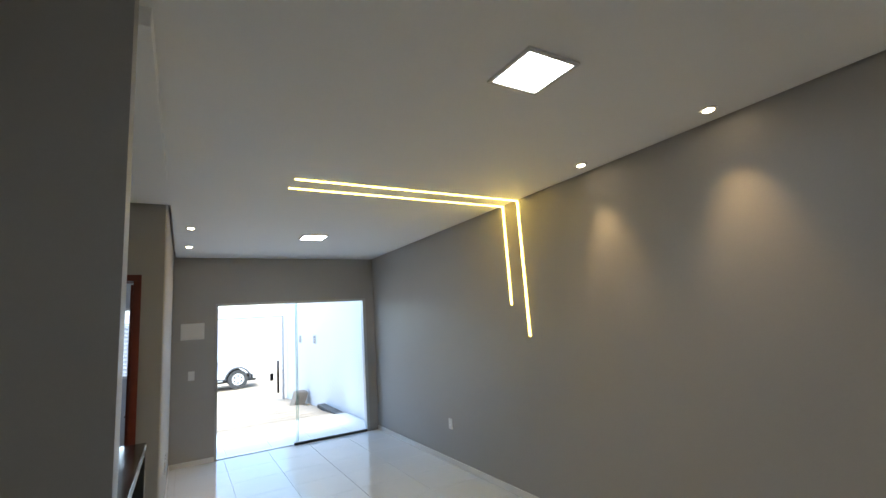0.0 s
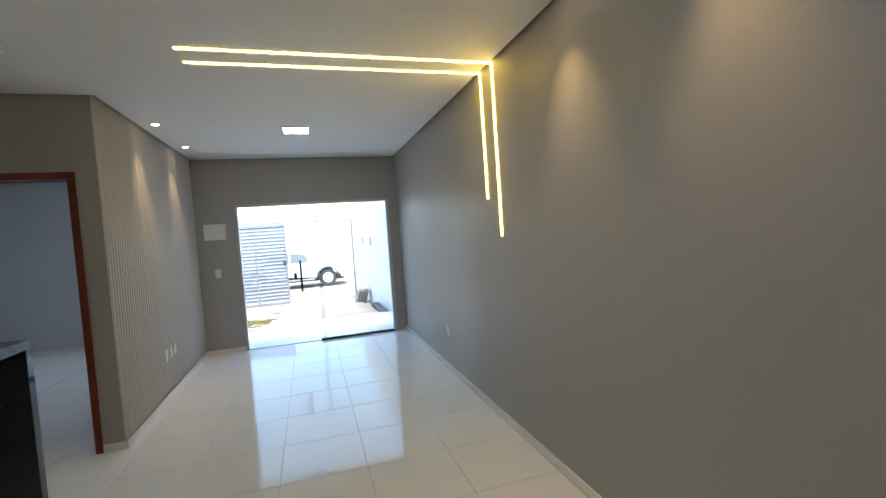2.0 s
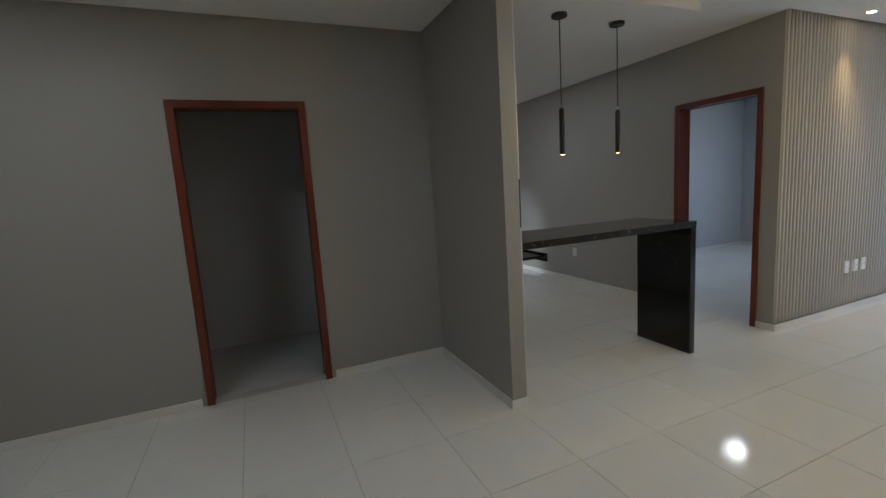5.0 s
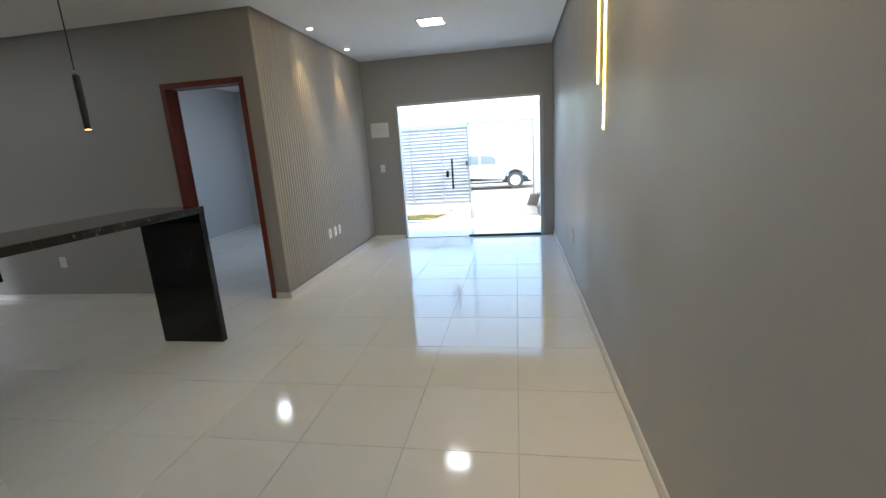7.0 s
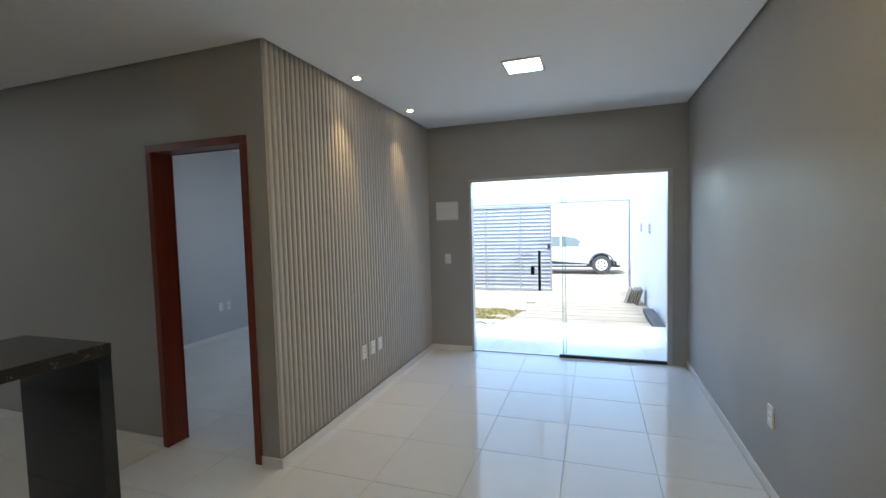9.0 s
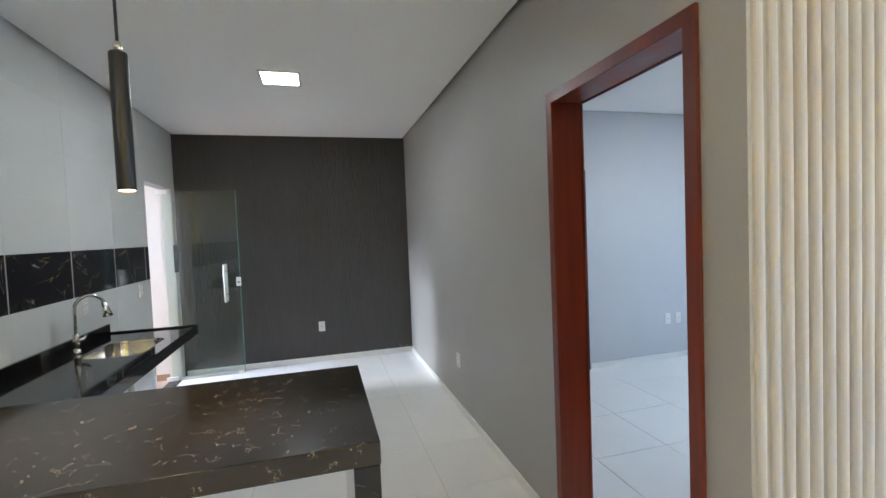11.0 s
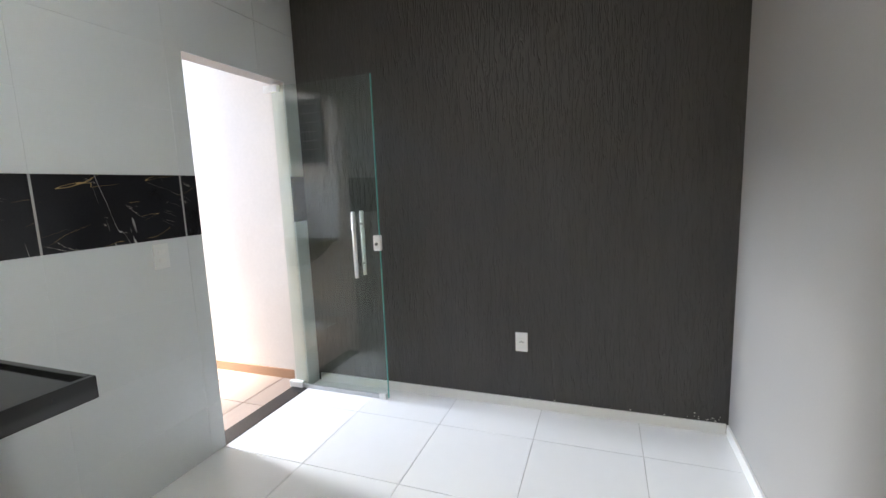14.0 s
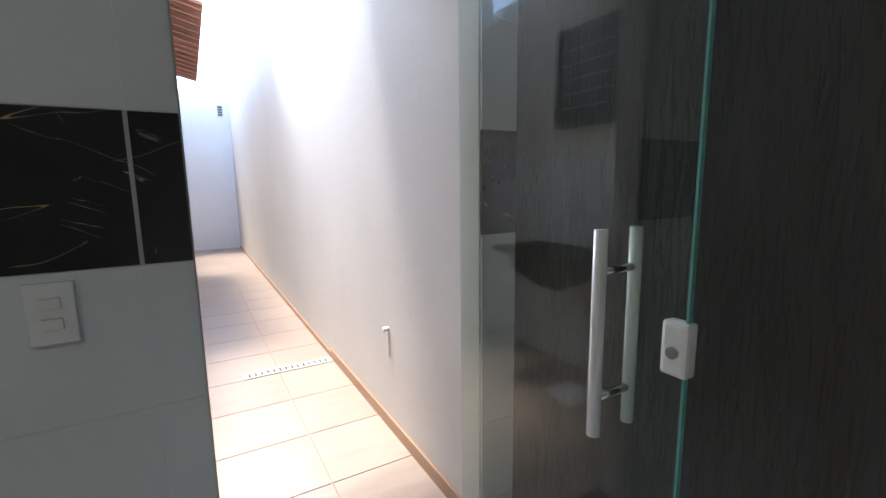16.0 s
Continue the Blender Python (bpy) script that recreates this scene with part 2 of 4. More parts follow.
SOIL = mat("sandy_soil", (0.42, 0.33, 0.24), 0.95, vary=0.25, scale=1.5, bump=0.6, bscale=40)
GRASSM = mat("dry_lawn", (0.22, 0.20, 0.05), 0.9, vary=0.5, scale=7, bump=0.8, bscale=80, rand=0.3)
GATEM = mat("grey_painted_steel", (0.31, 0.31, 0.325), 0.45, vary=0.08, rand=0.04)
CARP = mat("white_car_paint", (0.78, 0.79, 0.80), 0.18, vary=0.02, coat=0.6)
ARCHM = mat("grey_arch_plastic", (0.10, 0.10, 0.105), 0.6)
TYRE = mat("tyre_rubber", (0.06, 0.058, 0.055), 0.85, bump=0.2)
CARGL = mat("tinted_car_glass", (0.25, 0.28, 0.29), 0.05)
BRICKM = mat("hollow_brick", (0.42, 0.20, 0.11), 0.85, vary=0.25, scale=4, bump=0.4, rand=0.2)
LED = glow("warm_led", (1.0, 0.67, 0.11), 3.1)
PANEL = glow("cool_led_panel", (0.92, 0.98, 1.0), 5.2)
SPOTG = glow("warm_lamp_lens", (1.0, 0.78, 0.50), 5.0)
PENDG = glow("pendant_lens", (1.0, 0.48, 0.14), 2.5)


# ---- building helpers ----
def box(bm, x0, x1, y0, y1, z0, z1, bevel=0.0):
    v = [bm.verts.new((x, y, z)) for x in (x0, x1) for y in (y0, y1) for z in (z0, z1)]
    f = [bm.faces.new([v[i] for i in q]) for q in ((0, 1, 3, 2), (4, 6, 7, 5), (0, 4, 5, 1), (2, 3, 7, 6), (0, 2, 6, 4), (1, 5, 7, 3))]
    if bevel:
        bmesh.ops.bevel(bm, geom=list({e for q in f for e in q.edges}), offset=bevel, segments=2, affect="EDGES", profile=0.6)


def boxed(*a, bevel=0.0):
    bm = bmesh.new()
    box(bm, *a, bevel=bevel)
    return bm


def tube(bm, pts, r, seg=10, taper=None, caps=True):
    """A round bar along points; taper gives each ring's own radius."""
    pts = [Vector(p) for p in pts]
    rings = []
    side = None
    for i, p in enumerate(pts):
        d = (pts[min(i + 1, len(pts) - 1)] - pts[max(i - 1, 0)]).normalized()
        if side is None:
            side = d.orthogonal().normalized()
        side = (side - d * side.dot(d)).normalized()
        up = d.cross(side)
        rr = taper[i] if taper else r
        rings.append([bm.verts.new(p + (side * math.cos(a) + up * math.sin(a)) * rr) for a in (2 * math.pi * k / seg for k in range(seg))])
    for a, b in zip(rings, rings[1:]):
        for k in range(seg):
            f = bm.faces.new((a[k], a[(k + 1) % seg], b[(k + 1) % seg], b[k]))
            f.smooth = True
    if caps:
        bm.faces.new(rings[0][::-1])
        bm.faces.new(rings[-1])


def tubed(pts, r, seg=10, taper=None):
    bm = bmesh.new()
    tube(bm, pts, r, seg, taper)
    return bm


def prism(pts, axis, a, b, bevel=0.0):
    """A flat outline of 2D points drawn out along an axis from a to b."""
    bm = bmesh.new()
    def at(p, s):
        return (s, p[0], p[1]) if axis == "x" else (p[0], s, p[1]) if axis == "y" else (p[0], p[1], s)
    lo, hi = [bm.verts.new(at(p, a)) for p in pts], [bm.verts.new(at(p, b)) for p in pts]
    bm.faces.new(lo)
    bm.faces.new(hi[::-1])
    for i in range(len(pts)):
        j = (i + 1) % len(pts)
        bm.faces.new((lo[i], hi[i], hi[j], lo[j]))
    if bevel:
        bmesh.ops.bevel(bm, geom=bm.edges[:], offset=bevel, segments=2, affect="EDGES")
    return bm


def meshed(name, bm, material):
    bmesh.ops.recalc_face_normals(bm, faces=bm.faces[:])
    me = bpy.data.meshes.new(name)
    bm.to_mesh(me)
    bm.free()
    me.materials.append(material)
    return me


def part(name, bm, material, parent, label=""):
    ob = new(name, meshed(name, bm, material))
    ob.parent = parent
    if parent.data is None:
        ob.matrix_parent_inverse = Matrix.Translation(-parent.location)
    return tagged(ob, label)


def thing(name, at, label, category, group="", kind=""):
    ob = new(name)
    ob.empty_display_size = 0.1
    ob.location = at
    return tagged(ob, label, category, group, kind)


def solid(name, bm, material, label="", category="", kind="structure"):
    return tagged(new(name, meshed(name, bm, material)), label, category, "", kind)


def shadowless(ob):
    ob.visible_shadow = False
    return ob


# ---- floors, ceiling and walls ----
def tiled(floor, rects, x0, y0, step, gap, ztop, thick, material, cache={}):
    """Cut a square grid of tiles to the room's rectangles; each tile is a piece of its floor."""
    for rx0, rx1, ry0, ry1 in rects:
        i0, i1 = math.floor((rx0 - x0) / step), math.ceil((rx1 - x0) / step)
        j0, j1 = math.floor((ry0 - y0) / step), math.ceil((ry1 - y0) / step)
        for i in range(i0, i1):
            for j in range(j0, j1):
                a, b = max(rx0, x0 + i * step + gap), min(rx1, x0 + (i + 1) * step - gap)
                c, d = max(ry0, y0 + j * step + gap), min(ry1, y0 + (j + 1) * step - gap)
                if b - a < 0.02 or d - c < 0.02:
                    continue
                key = (round(b - a, 3), round(d - c, 3), thick, material.name)
                if key not in cache:
                    bm = bmesh.new()
                    w, h = key[0] / 2, key[1] / 2
                    lo = [bm.verts.new((sx * w, sy * h, -thick)) for sx, sy in ((-1, -1), (1, -1), (1, 1), (-1, 1))]
                    mid = [bm.verts.new((sx * w, sy * h, -0.001)) for sx, sy in ((-1, -1), (1, -1), (1, 1), (-1, 1))]
                    hi = [bm.verts.new((sx * (w - 0.0012), sy * (h - 0.0012), 0)) for sx, sy in ((-1, -1), (1, -1), (1, 1), (-1, 1))]
                    for r, s in ((lo, mid), (mid, hi)):
                        for k in range(4):
                            bm.faces.new((r[k], r[(k + 1) % 4], s[(k + 1) % 4], s[k]))
                    bm.faces.new(hi)
                    cache[key] = meshed("tile", bm, material)
                ob = new("tile", cache[key])
                ob.location = ((a + b) / 2, (c + d) / 2, ztop)
                ob.parent = floor


bm = bmesh.new()
box(bm, XH - 0.12, XR + 0.12, Y0 - 0.12, YB + 0.1, -0.25, -0.0045)
box(bm, XK - 0.12, XR + 0.12, YB + 0.1, YF + 0.12, -0.25, -0.0045)
box(bm, BX0 - 0.12, BX1 + 0.12, YF + 0.12, BY1 + 0.12, -0.25, -0.0045)
floor = solid("floor", bm, GROUT, "glossy white square floor tiles with thin grey joints", "floor")

bm = bmesh.new()
g = 0.022
S = XS + g
for x0, x1, y0, y1 in ((S, XR - g, Y0 + g, YF - g), (XK + g, S, YK + g, YD - g), (XH + g, S, Y0 + g, YB - g), (XE, S, YB - g, YK + g)):
    box(bm, x0, x1, y0, y1, CZ, CZ + 0.02)
box(bm, BX0 + g, BX1 - g, YD + 0.14 + g, BY1 - g, CZ - 0.005, CZ + 0.015)
solid("ceiling", bm, CEIL, "smooth white plaster ceiling with a shadow gap at the walls", "ceiling")
bm = bmesh.new()
box(bm, XH - 0.12, XR + 0.12, Y0 - 0.12, YB - 0.02, TOP, TOP + 0.12)
box(bm, XK - 0.12, XR + 0.12, YB - 0.02, YF + 0.12, TOP, TOP + 0.12)
box(bm, BX0 - 0.12, BX1 + 0.12, YF + 0.12, BY1 + 0.12, TOP, TOP + 0.12)
box(bm, XK - 0.12, LX + 0.12, 0.45, YB - 0.02, TOP - 0.15, TOP + 0.12)
solid("roof_slab", bm, STUCCO, "plain concrete slab over the rooms", "roof")

T = 0.12
solid("wall_east", boxed(XR, XR + T, Y0 - T, YF + T, -0.25, TOP), PAINT, "grey painted wall with warm light strips", "wall")
bm = bmesh.new()
GX0, GX1, GZ = 0.63, 2.815, 2.072
box(bm, BX1 + T, GX0, YF, YF + T, -0.25, TOP)
box(bm, GX1, XR, YF, YF + T, -0.25, TOP)
box(bm, GX0, GX1, YF, YF + T, GZ, TOP)
solid("wall_front", bm, PAINT, "grey painted front wall round the glass door", "wall")
DX0, DX1, DZ = -0.91, -0.04, 2.15
bm = bmesh.new()
box(bm, XK, DX0 + 0.02, YD, YD + 0.14, -0.25, TOP)
box(bm, DX1 - 0.02, XS - 0.012, YD, YD + 0.14, -0.25, TOP)
box(bm, DX0 + 0.02, DX1 - 0.02, YD, YD + 0.14, DZ - 0.02, TOP)
solid("wall_bedroom", bm, PAINT, "light grey painted wall with a wooden doorway", "wall")
wall_slat = solid("wall_slat", boxed(BX1, XS - 0.017, YD + 0.14, YF, -0.25, TOP), PAINT, "grey fluted panel wall of narrow vertical ribs", "wall")
solid("wall_dark", boxed(XK - T, XK, YB - 0.03, YD + 0.14, -0.25, TOP), DARKW, "charcoal wall of rough combed render", "wall")
OX0, OX1, OZ = -4.42, -3.67, 2.1
bm = bmesh.new()
box(bm, OX1, XE - 0.002, YB, YK - 0.008, -0.25, TOP)
box(bm, XK, OX0, YB, YK - 0.008, -0.25, TOP)
box(bm, OX0, OX1, YB, YK - 0.008, OZ, TOP)
wall_sink = solid("wall_sink", bm, PAINT, "grey partition, white glossy tiles with a black band on the kitchen side", "wall")
WDY0, WDY1 = -0.22, 0.62
bm = bmesh.new()
box(bm, XH - T, XH, WDY1, YB, -0.25, TOP)
box(bm, XH - T, XH, Y0 - T, WDY0, -0.25, TOP)
box(bm, XH - T, XH, WDY0, WDY1, 2.13, TOP)
solid("wall_hall", bm, PAINT, "grey painted hall wall with a dark doorway", "wall")
solid("wall_south", boxed(XH, XR, Y0 - T, Y0, -0.25, TOP), PAINT, "plain grey painted end wall", "wall")
bm = bmesh.new()
box(bm, XH - 1.45, XH - 1.35, WDY0 - 0.6, WDY1 + 0.6, -0.25, TOP)
box(bm, XH - 1.35, XH - T, WDY0 - 0.7, WDY0 - 0.6, -0.25, TOP)
box(bm, XH - 1.35, XH - T, WDY1 + 0.6, WDY1 + 0.7, -0.25, TOP)
box(bm, XH - 1.45, XH - T, WDY0 - 0.7, WDY1 + 0.7, TOP, TOP + 0.1)
box(bm, XH - 1.45, XH - T, WDY0 - 0.7, WDY1 + 0.7, -0.25, -0.002)
solid("wall_unlit_room", bm, BEDPAINT, "plain unlit small room behind the hall doorway", "wall")
# bedroom shell
WX0, WX1, WZ0, WZ1 = -1.74, -0.22, 1.07, 2.15
bm = bmesh.new()
box(bm, BX0 - T, BX0, YD + 0.14, 5.15, -0.25, TOP)
box(bm, BX0 - T, BX0, 5.95, BY1 + T, -0.25, TOP)
box(bm, BX0 - T, BX0, 5.15, 5.95, 2.1, TOP)
box(bm, BX1, BX1 + T, YF, BY1 + T, -0.25, TOP)
box(bm, BX0, WX0, BY1, BY1 + T, -0.25, TOP)
box(bm, WX1, BX1, BY1, BY1 + T, -0.25, TOP)
box(bm, WX0, WX1, BY1, BY1 + T, -0.25, WZ0)
box(bm, WX0, WX1, BY1, BY1 + T, WZ1, TOP)
solid("wall_bedroom_shell", bm, BEDPAINT, "pale blue-grey painted bedroom walls", "wall")

# fluted ribs
pitch = 0.0516
count = int((YF - YD - 0.02) / pitch)
ring = [(0.017 * math.sin(radians(a)), -0.0203 * math.cos(radians(a))) for a in range(0, 181, 20)]
rib = meshed("slat", prism([(p[0], p[1]) for p in ring], "z", 0.07, TOP - 0.02), SLAT)
for k in range(count + 1):
    ob = new("slat", rib)
    ob.location = (XS - 0.017, YD + 0.032 + k * pitch, 0)
    ob.parent = wall_slat

# skirting
bh, bt = 0.060, 0.012
for k, (x0, x1, y0, y1) in enumerate(((XR - bt, XR, Y0, YF), (BX1 + T + 0.02, GX0, YF - bt, YF), (XS, XS + bt, YD, YF - bt),
                       (DX1, XS + bt, YD - bt, YD), (XK + bt, DX0, YD - bt, YD), (XK, XK + bt, YK + 0.02, YD - bt),
                       (XH, XE + bt, YB - bt, YB), (XE, XE + bt, YB, YK), (XH, XH + bt, WDY1 + 0.06, YB - bt), (XH, XH + bt, Y0, WDY0 - 0.06),
                       (BX0, BX0 + bt, 5.99, BY1), (BX0, BX1, BY1 - bt, BY1))):
    solid("baseboard", boxed(x0, x1, y0, y1, -0.002, bh, bevel=0.003), WHITE, "low white skirting along the wall", "skirting")

# sink wall tiles
def wall_tiles():
    rows = [(0.0, 0.27), (0.27, 0.575), (0.575, 0.88), (0.88, 1.187), (1.187, 1.492), (1.492, 1.80), (1.80, 2.10), (2.10, 2.41), (2.41, TOP - 0.01)]
    for z0, z1 in rows:
        band = abs(z0 - 1.187) < 0.01
        xs = -3.58 - 0.615 * 2
        while xs < XE:
            a, b = max(xs + 0.001, XK + 0.002), min(xs + 0.614, XE - 0.003)
            spans = [(a, b)]
            if z1 <= 2.1001:
                spans = [(max(a, OX1), b), (a, min(b, OX0))]
            for p, q in spans:
                if q - p > 0.02:
                    ob = part("tile", boxed(p, q, YK - 0.008, YK + (0.001 if band else 0), z0 + 0.001, z1 - 0.001), BANDT if band else WALLT, wall_sink)
            xs += 0.615


wall_tiles()
bm = boxed(OX1, XE - 0.004, YK - 0.0079, YK - 0.0012, 0.0, TOP - 0.02)
part("joint_backing", bm, mat("pale_joint", (0.72, 0.74, 0.73), 0.5), wall_sink)
for k in range(5):
    x = -3.58 + 0.615 * k
    part("joint", boxed(x - 0.004, x + 0.004, YK - 0.004, YK + 0.0022, 1.188, 1.491), mat("light_joint", (0.42, 0.41, 0.39), 0.7), wall_sink)


# ---- bedroom doorway ----
def door_frame(name, axis, a0, a1, w0, w1, ztop, at, label):
    """A wooden lining with architraves on both sides of the wall."""
    root = thing(name, at, label, "door frame", kind="structure")
    def bx(p0, p1, q0, q1, z0, z1):
        return boxed(p0, p1, q0, q1, z0, z1, bevel=0.003) if axis == "x" else boxed(q0, q1, p0, p1, z0, z1, bevel=0.003)
    part("jamb", bx(a0 + 0.012, a0 + 0.045, w0, w1, 0, ztop - 0.045), MAHOG, root)
    part("jamb", bx(a1 - 0.045, a1 - 0.012, w0, w1, 0, ztop - 0.045), MAHOG, root)
    part("head", bx(a0 + 0.012, a1 - 0.012, w0, w1, ztop - 0.045, ztop - 0.012), MAHOG, root)
    for q0, q1 in ((w0 - 0.014, w0), (w1, w1 + 0.014)):
        part("architrave", bx(a0, a0 + 0.05, q0, q1, 0, ztop - 0.05), MAHOG, root)
        part("architrave", bx(a1 - 0.05, a1, q0, q1, 0, ztop - 0.05), MAHOG, root)
        part("architrave", bx(a0, a1, q0, q1, ztop - 0.05, ztop), MAHOG, root)
    return root


door_frame("door_1", "x", DX0, DX1, YD - 0.001, YD + 0.141, DZ, (DX0, YD, 0), "reddish varnished mahogany door frame, standing open")
leaf_root = bpy.data.objects["door_1"]
dl = part("door_leaf", boxed(-0.122, -0.087, YD + 0.155, YD + 0.955, 0.01, 2.09, bevel=0.003), MAHOG, leaf_root, "wooden door leaf swung into the bedroom")
part("lever_handle", tubed([(-0.122, YD + 0.89, 1.0), (-0.165, YD + 0.89, 1.0), (-0.175, YD + 0.87, 1.0), (-0.175, YD + 0.78, 1.0)], 0.009, 10), STEEL, dl)
door_frame("door_2", "y", WDY0 - 0.03, WDY1 + 0.03, XH - T - 0.001, XH + 0.001, 2.16, (XH, WDY0, 0), "reddish wooden frame of a dark hall doorway")

root = thing("door_3", (BX0, 5.15, 0), "grey aluminium door closed in the bedroom wall", "door", kind="structure")
part("door_leaf", boxed(BX0 - 0.06, BX0 - 0.02, 5.19, 5.91, 0.01, 2.06), ALU, root)
for y0, y1, z0, z1 in ((5.15, 5.19, 0, 2.1), (5.91, 5.97, 0, 2.1), (5.19, 5.91, 2.06, 2.1)):
    part("frame", boxed(BX0 - 0.1, BX0 + 0.02, y0, y1, z0, z1, bevel=0.003), DARKALU, root)

root = thing("window_1", (WX0, BY1, WZ0), "bedroom sliding window in a white aluminium frame", "window", kind="structure")
for x0, x1, z0, z1 in ((WX0, WX0 + 0.04, WZ0, WZ1), (WX1 - 0.04, WX1, WZ0, WZ1), (WX0 + 0.04, WX1 - 0.04, WZ0, WZ0 + 0.04), (WX0 + 0.04, WX1 - 0.04, WZ1 - 0.04, WZ1)):
    part("window_frame", boxed(x0, x1, BY1 + 0.02, BY1 + 0.08, z0, z1, bevel=0.003), WHITE, root)
for x0, x1 in ((WX0 + 0.04, -1.03), (-1.028, WX1 - 0.04)):
    shadowless(part("pane", boxed(x0, x1, BY1 + 0.046, BY1 + 0.052, WZ0 + 0.04, WZ1 - 0.04), GLASS, root))

# ---- front glass door ----
root = thing("door_4", (GX0, YF, 0), "frameless clear glass front door in a grey aluminium frame", "glass door", kind="structure")
for x0, x1, z0, z1 in ((GX0, GX0 + 0.03, 0, GZ), (GX1 - 0.05, GX1, 0, GZ), (GX0 + 0.03, GX1 - 0.05, GZ - 0.035, GZ)):
    part("frame", boxed(x0, x1, YF - 0.012, YF + 0.09, z0, z1, bevel=0.004), ALU, root)
part("threshold_track", boxed(GX0 + 0.03, GX1 - 0.05, YF + 0.02, YF + 0.07, -0.003, 0.008), ALU, root)
part("bottom_rail", boxed(1.66, GX1 - 0.05, YF - 0.012, YF + 0.016, 0.0, 0.035, bevel=0.003), DARKALU, root, "dark aluminium bottom rail")
for x0, x1, y in ((GX0 + 0.03, 1.735, YF + 0.045), (1.70, GX1 - 0.05, YF + 0.005)):
    p = shadowless(part("pane", boxed(x0, x1, y, y + 0.008, 0.012, GZ - 0.035), GLASS, root))
    ex = x1 - 0.003 if x0 < 1 else x0
    part("pane_edge", boxed(ex - 0.002, ex + 0.004, y - 0.001, y + 0.009, 0.04, GZ - 0.036), GEDGE, p)
bm = boxed(1.432, 1.462, YF - 0.005, YF + 0.012, 0.76, 1.22, bevel=0.006)
hd = part("pull_handle", bm, BLACK, root, "long black pull handle")
for z in (0.84, 1.14):
    part("standoff", tubed([(1.447, YF + 0.01, z), (1.447, YF + 0.046, z)], 0.009), BLACK, hd)
part("lock", boxed(1.345, 1.385, YF + 0.02, YF + 0.07, 0.94, 1.04, bevel=0.004), BLACK, root, "black lock case")


# ---- lights of the rooms ----
def led_line(x0, y, z0):
    root = thing("led_strip", (XR, y, CZ), "warm glowing light strip bent from ceiling down the grey wall", "light strip", "bent light strips")
    part("ceiling_run", boxed(x0, XR - 0.004, y - 0.010, y + 0.010, CZ - 0.005, CZ + 0.001), LED, root)
    part("wall_run", boxed(XR - 0.006, XR + 0.001, y - 0.010, y + 0.010, z0, CZ - 0.006), LED, root)


led_line(0.914, 3.390, 1.45)
led_line(0.914, 3.612, 1.745)


def panel_light(x, y):
    root = thing("ceiling_light", (x, y, CZ), "square white ceiling panel lamp, switched on", "ceiling lamp", "square ceiling panels")
    h = 0.145
    for a, b, c, d in ((-h, h, -h, -h + 0.02), (-h, h, h - 0.02, h), (-h, -h + 0.02, -h + 0.02, h - 0.02), (h - 0.02, h, -h + 0.02, h - 0.02)):
        part("frame", boxed(x + a, x + b, y + c, y + d, CZ - 0.012, CZ + 0.001, bevel=0.002), PLASTIC, root)
    part("diffuser", boxed(x - h + 0.02, x + h - 0.02, y - h + 0.02, y + h - 0.02, CZ - 0.008, CZ - 0.002), PANEL, root)


# the last panel, in the hall, is unseen: added to brighten the partition
for x, y in ((1.56, 1.60), (1.555, 5.45), (-2.52, 3.06), (-1.48, 6.44), (0.3, -0.95)):
    panel_light(x, y)


def downlight(x, y, tx):
    root = thing("downlight", (x, y, CZ), "small round recessed downlight with a warm beam", "downlight", "recessed downlights")
    bm = bmesh.new()
    tube(bm, [(x, y, CZ + 0.001), (x, y, CZ - 0.006)], 0.046, 24, [0.048, 0.042])
    part("trim_ring", bm, PLASTIC, root)
    part("lens", tubed([(x, y, CZ - 0.0055), (x, y, CZ - 0.009)], 0.028, 20), SPOTG, root)
    data = bpy.data.lights.new("downlight_beam", "SPOT")
    data.energy, data.spot_size, data.spot_blend, data.color, data.shadow_soft_size = 4.0, radians(62), 1.0, (1.0, 0.68, 0.32), 0.02
    lamp = new("downlight_beam", data)
    lamp.matrix_world = look((x, y, CZ - 0.015), (tx, y, 1.35))


for x, y, tx in ((2.755, 0.54, 2.92), (2.755, 1.485, 2.92), (2.765, 2.423, 2.92), (0.29, 5.21, 0.16), (0.285, 6.29, 0.16)):
    downlight(x, y, tx)

# ceiling raft over the breakfast bar
RAFT = 2.60
bm = boxed(-0.52, 0.14, YK + 0.002, 3.31, RAFT, RAFT + 0.066, bevel=0.003)
box(bm, -0.44, 0.06, YK + 0.002, 3.23, RAFT + 0.064, CZ + 0.002)
solid("ceiling_raft", bm, CEIL, "flat white plaster drop panel hung below the ceiling over the bar", "drop ceiling")


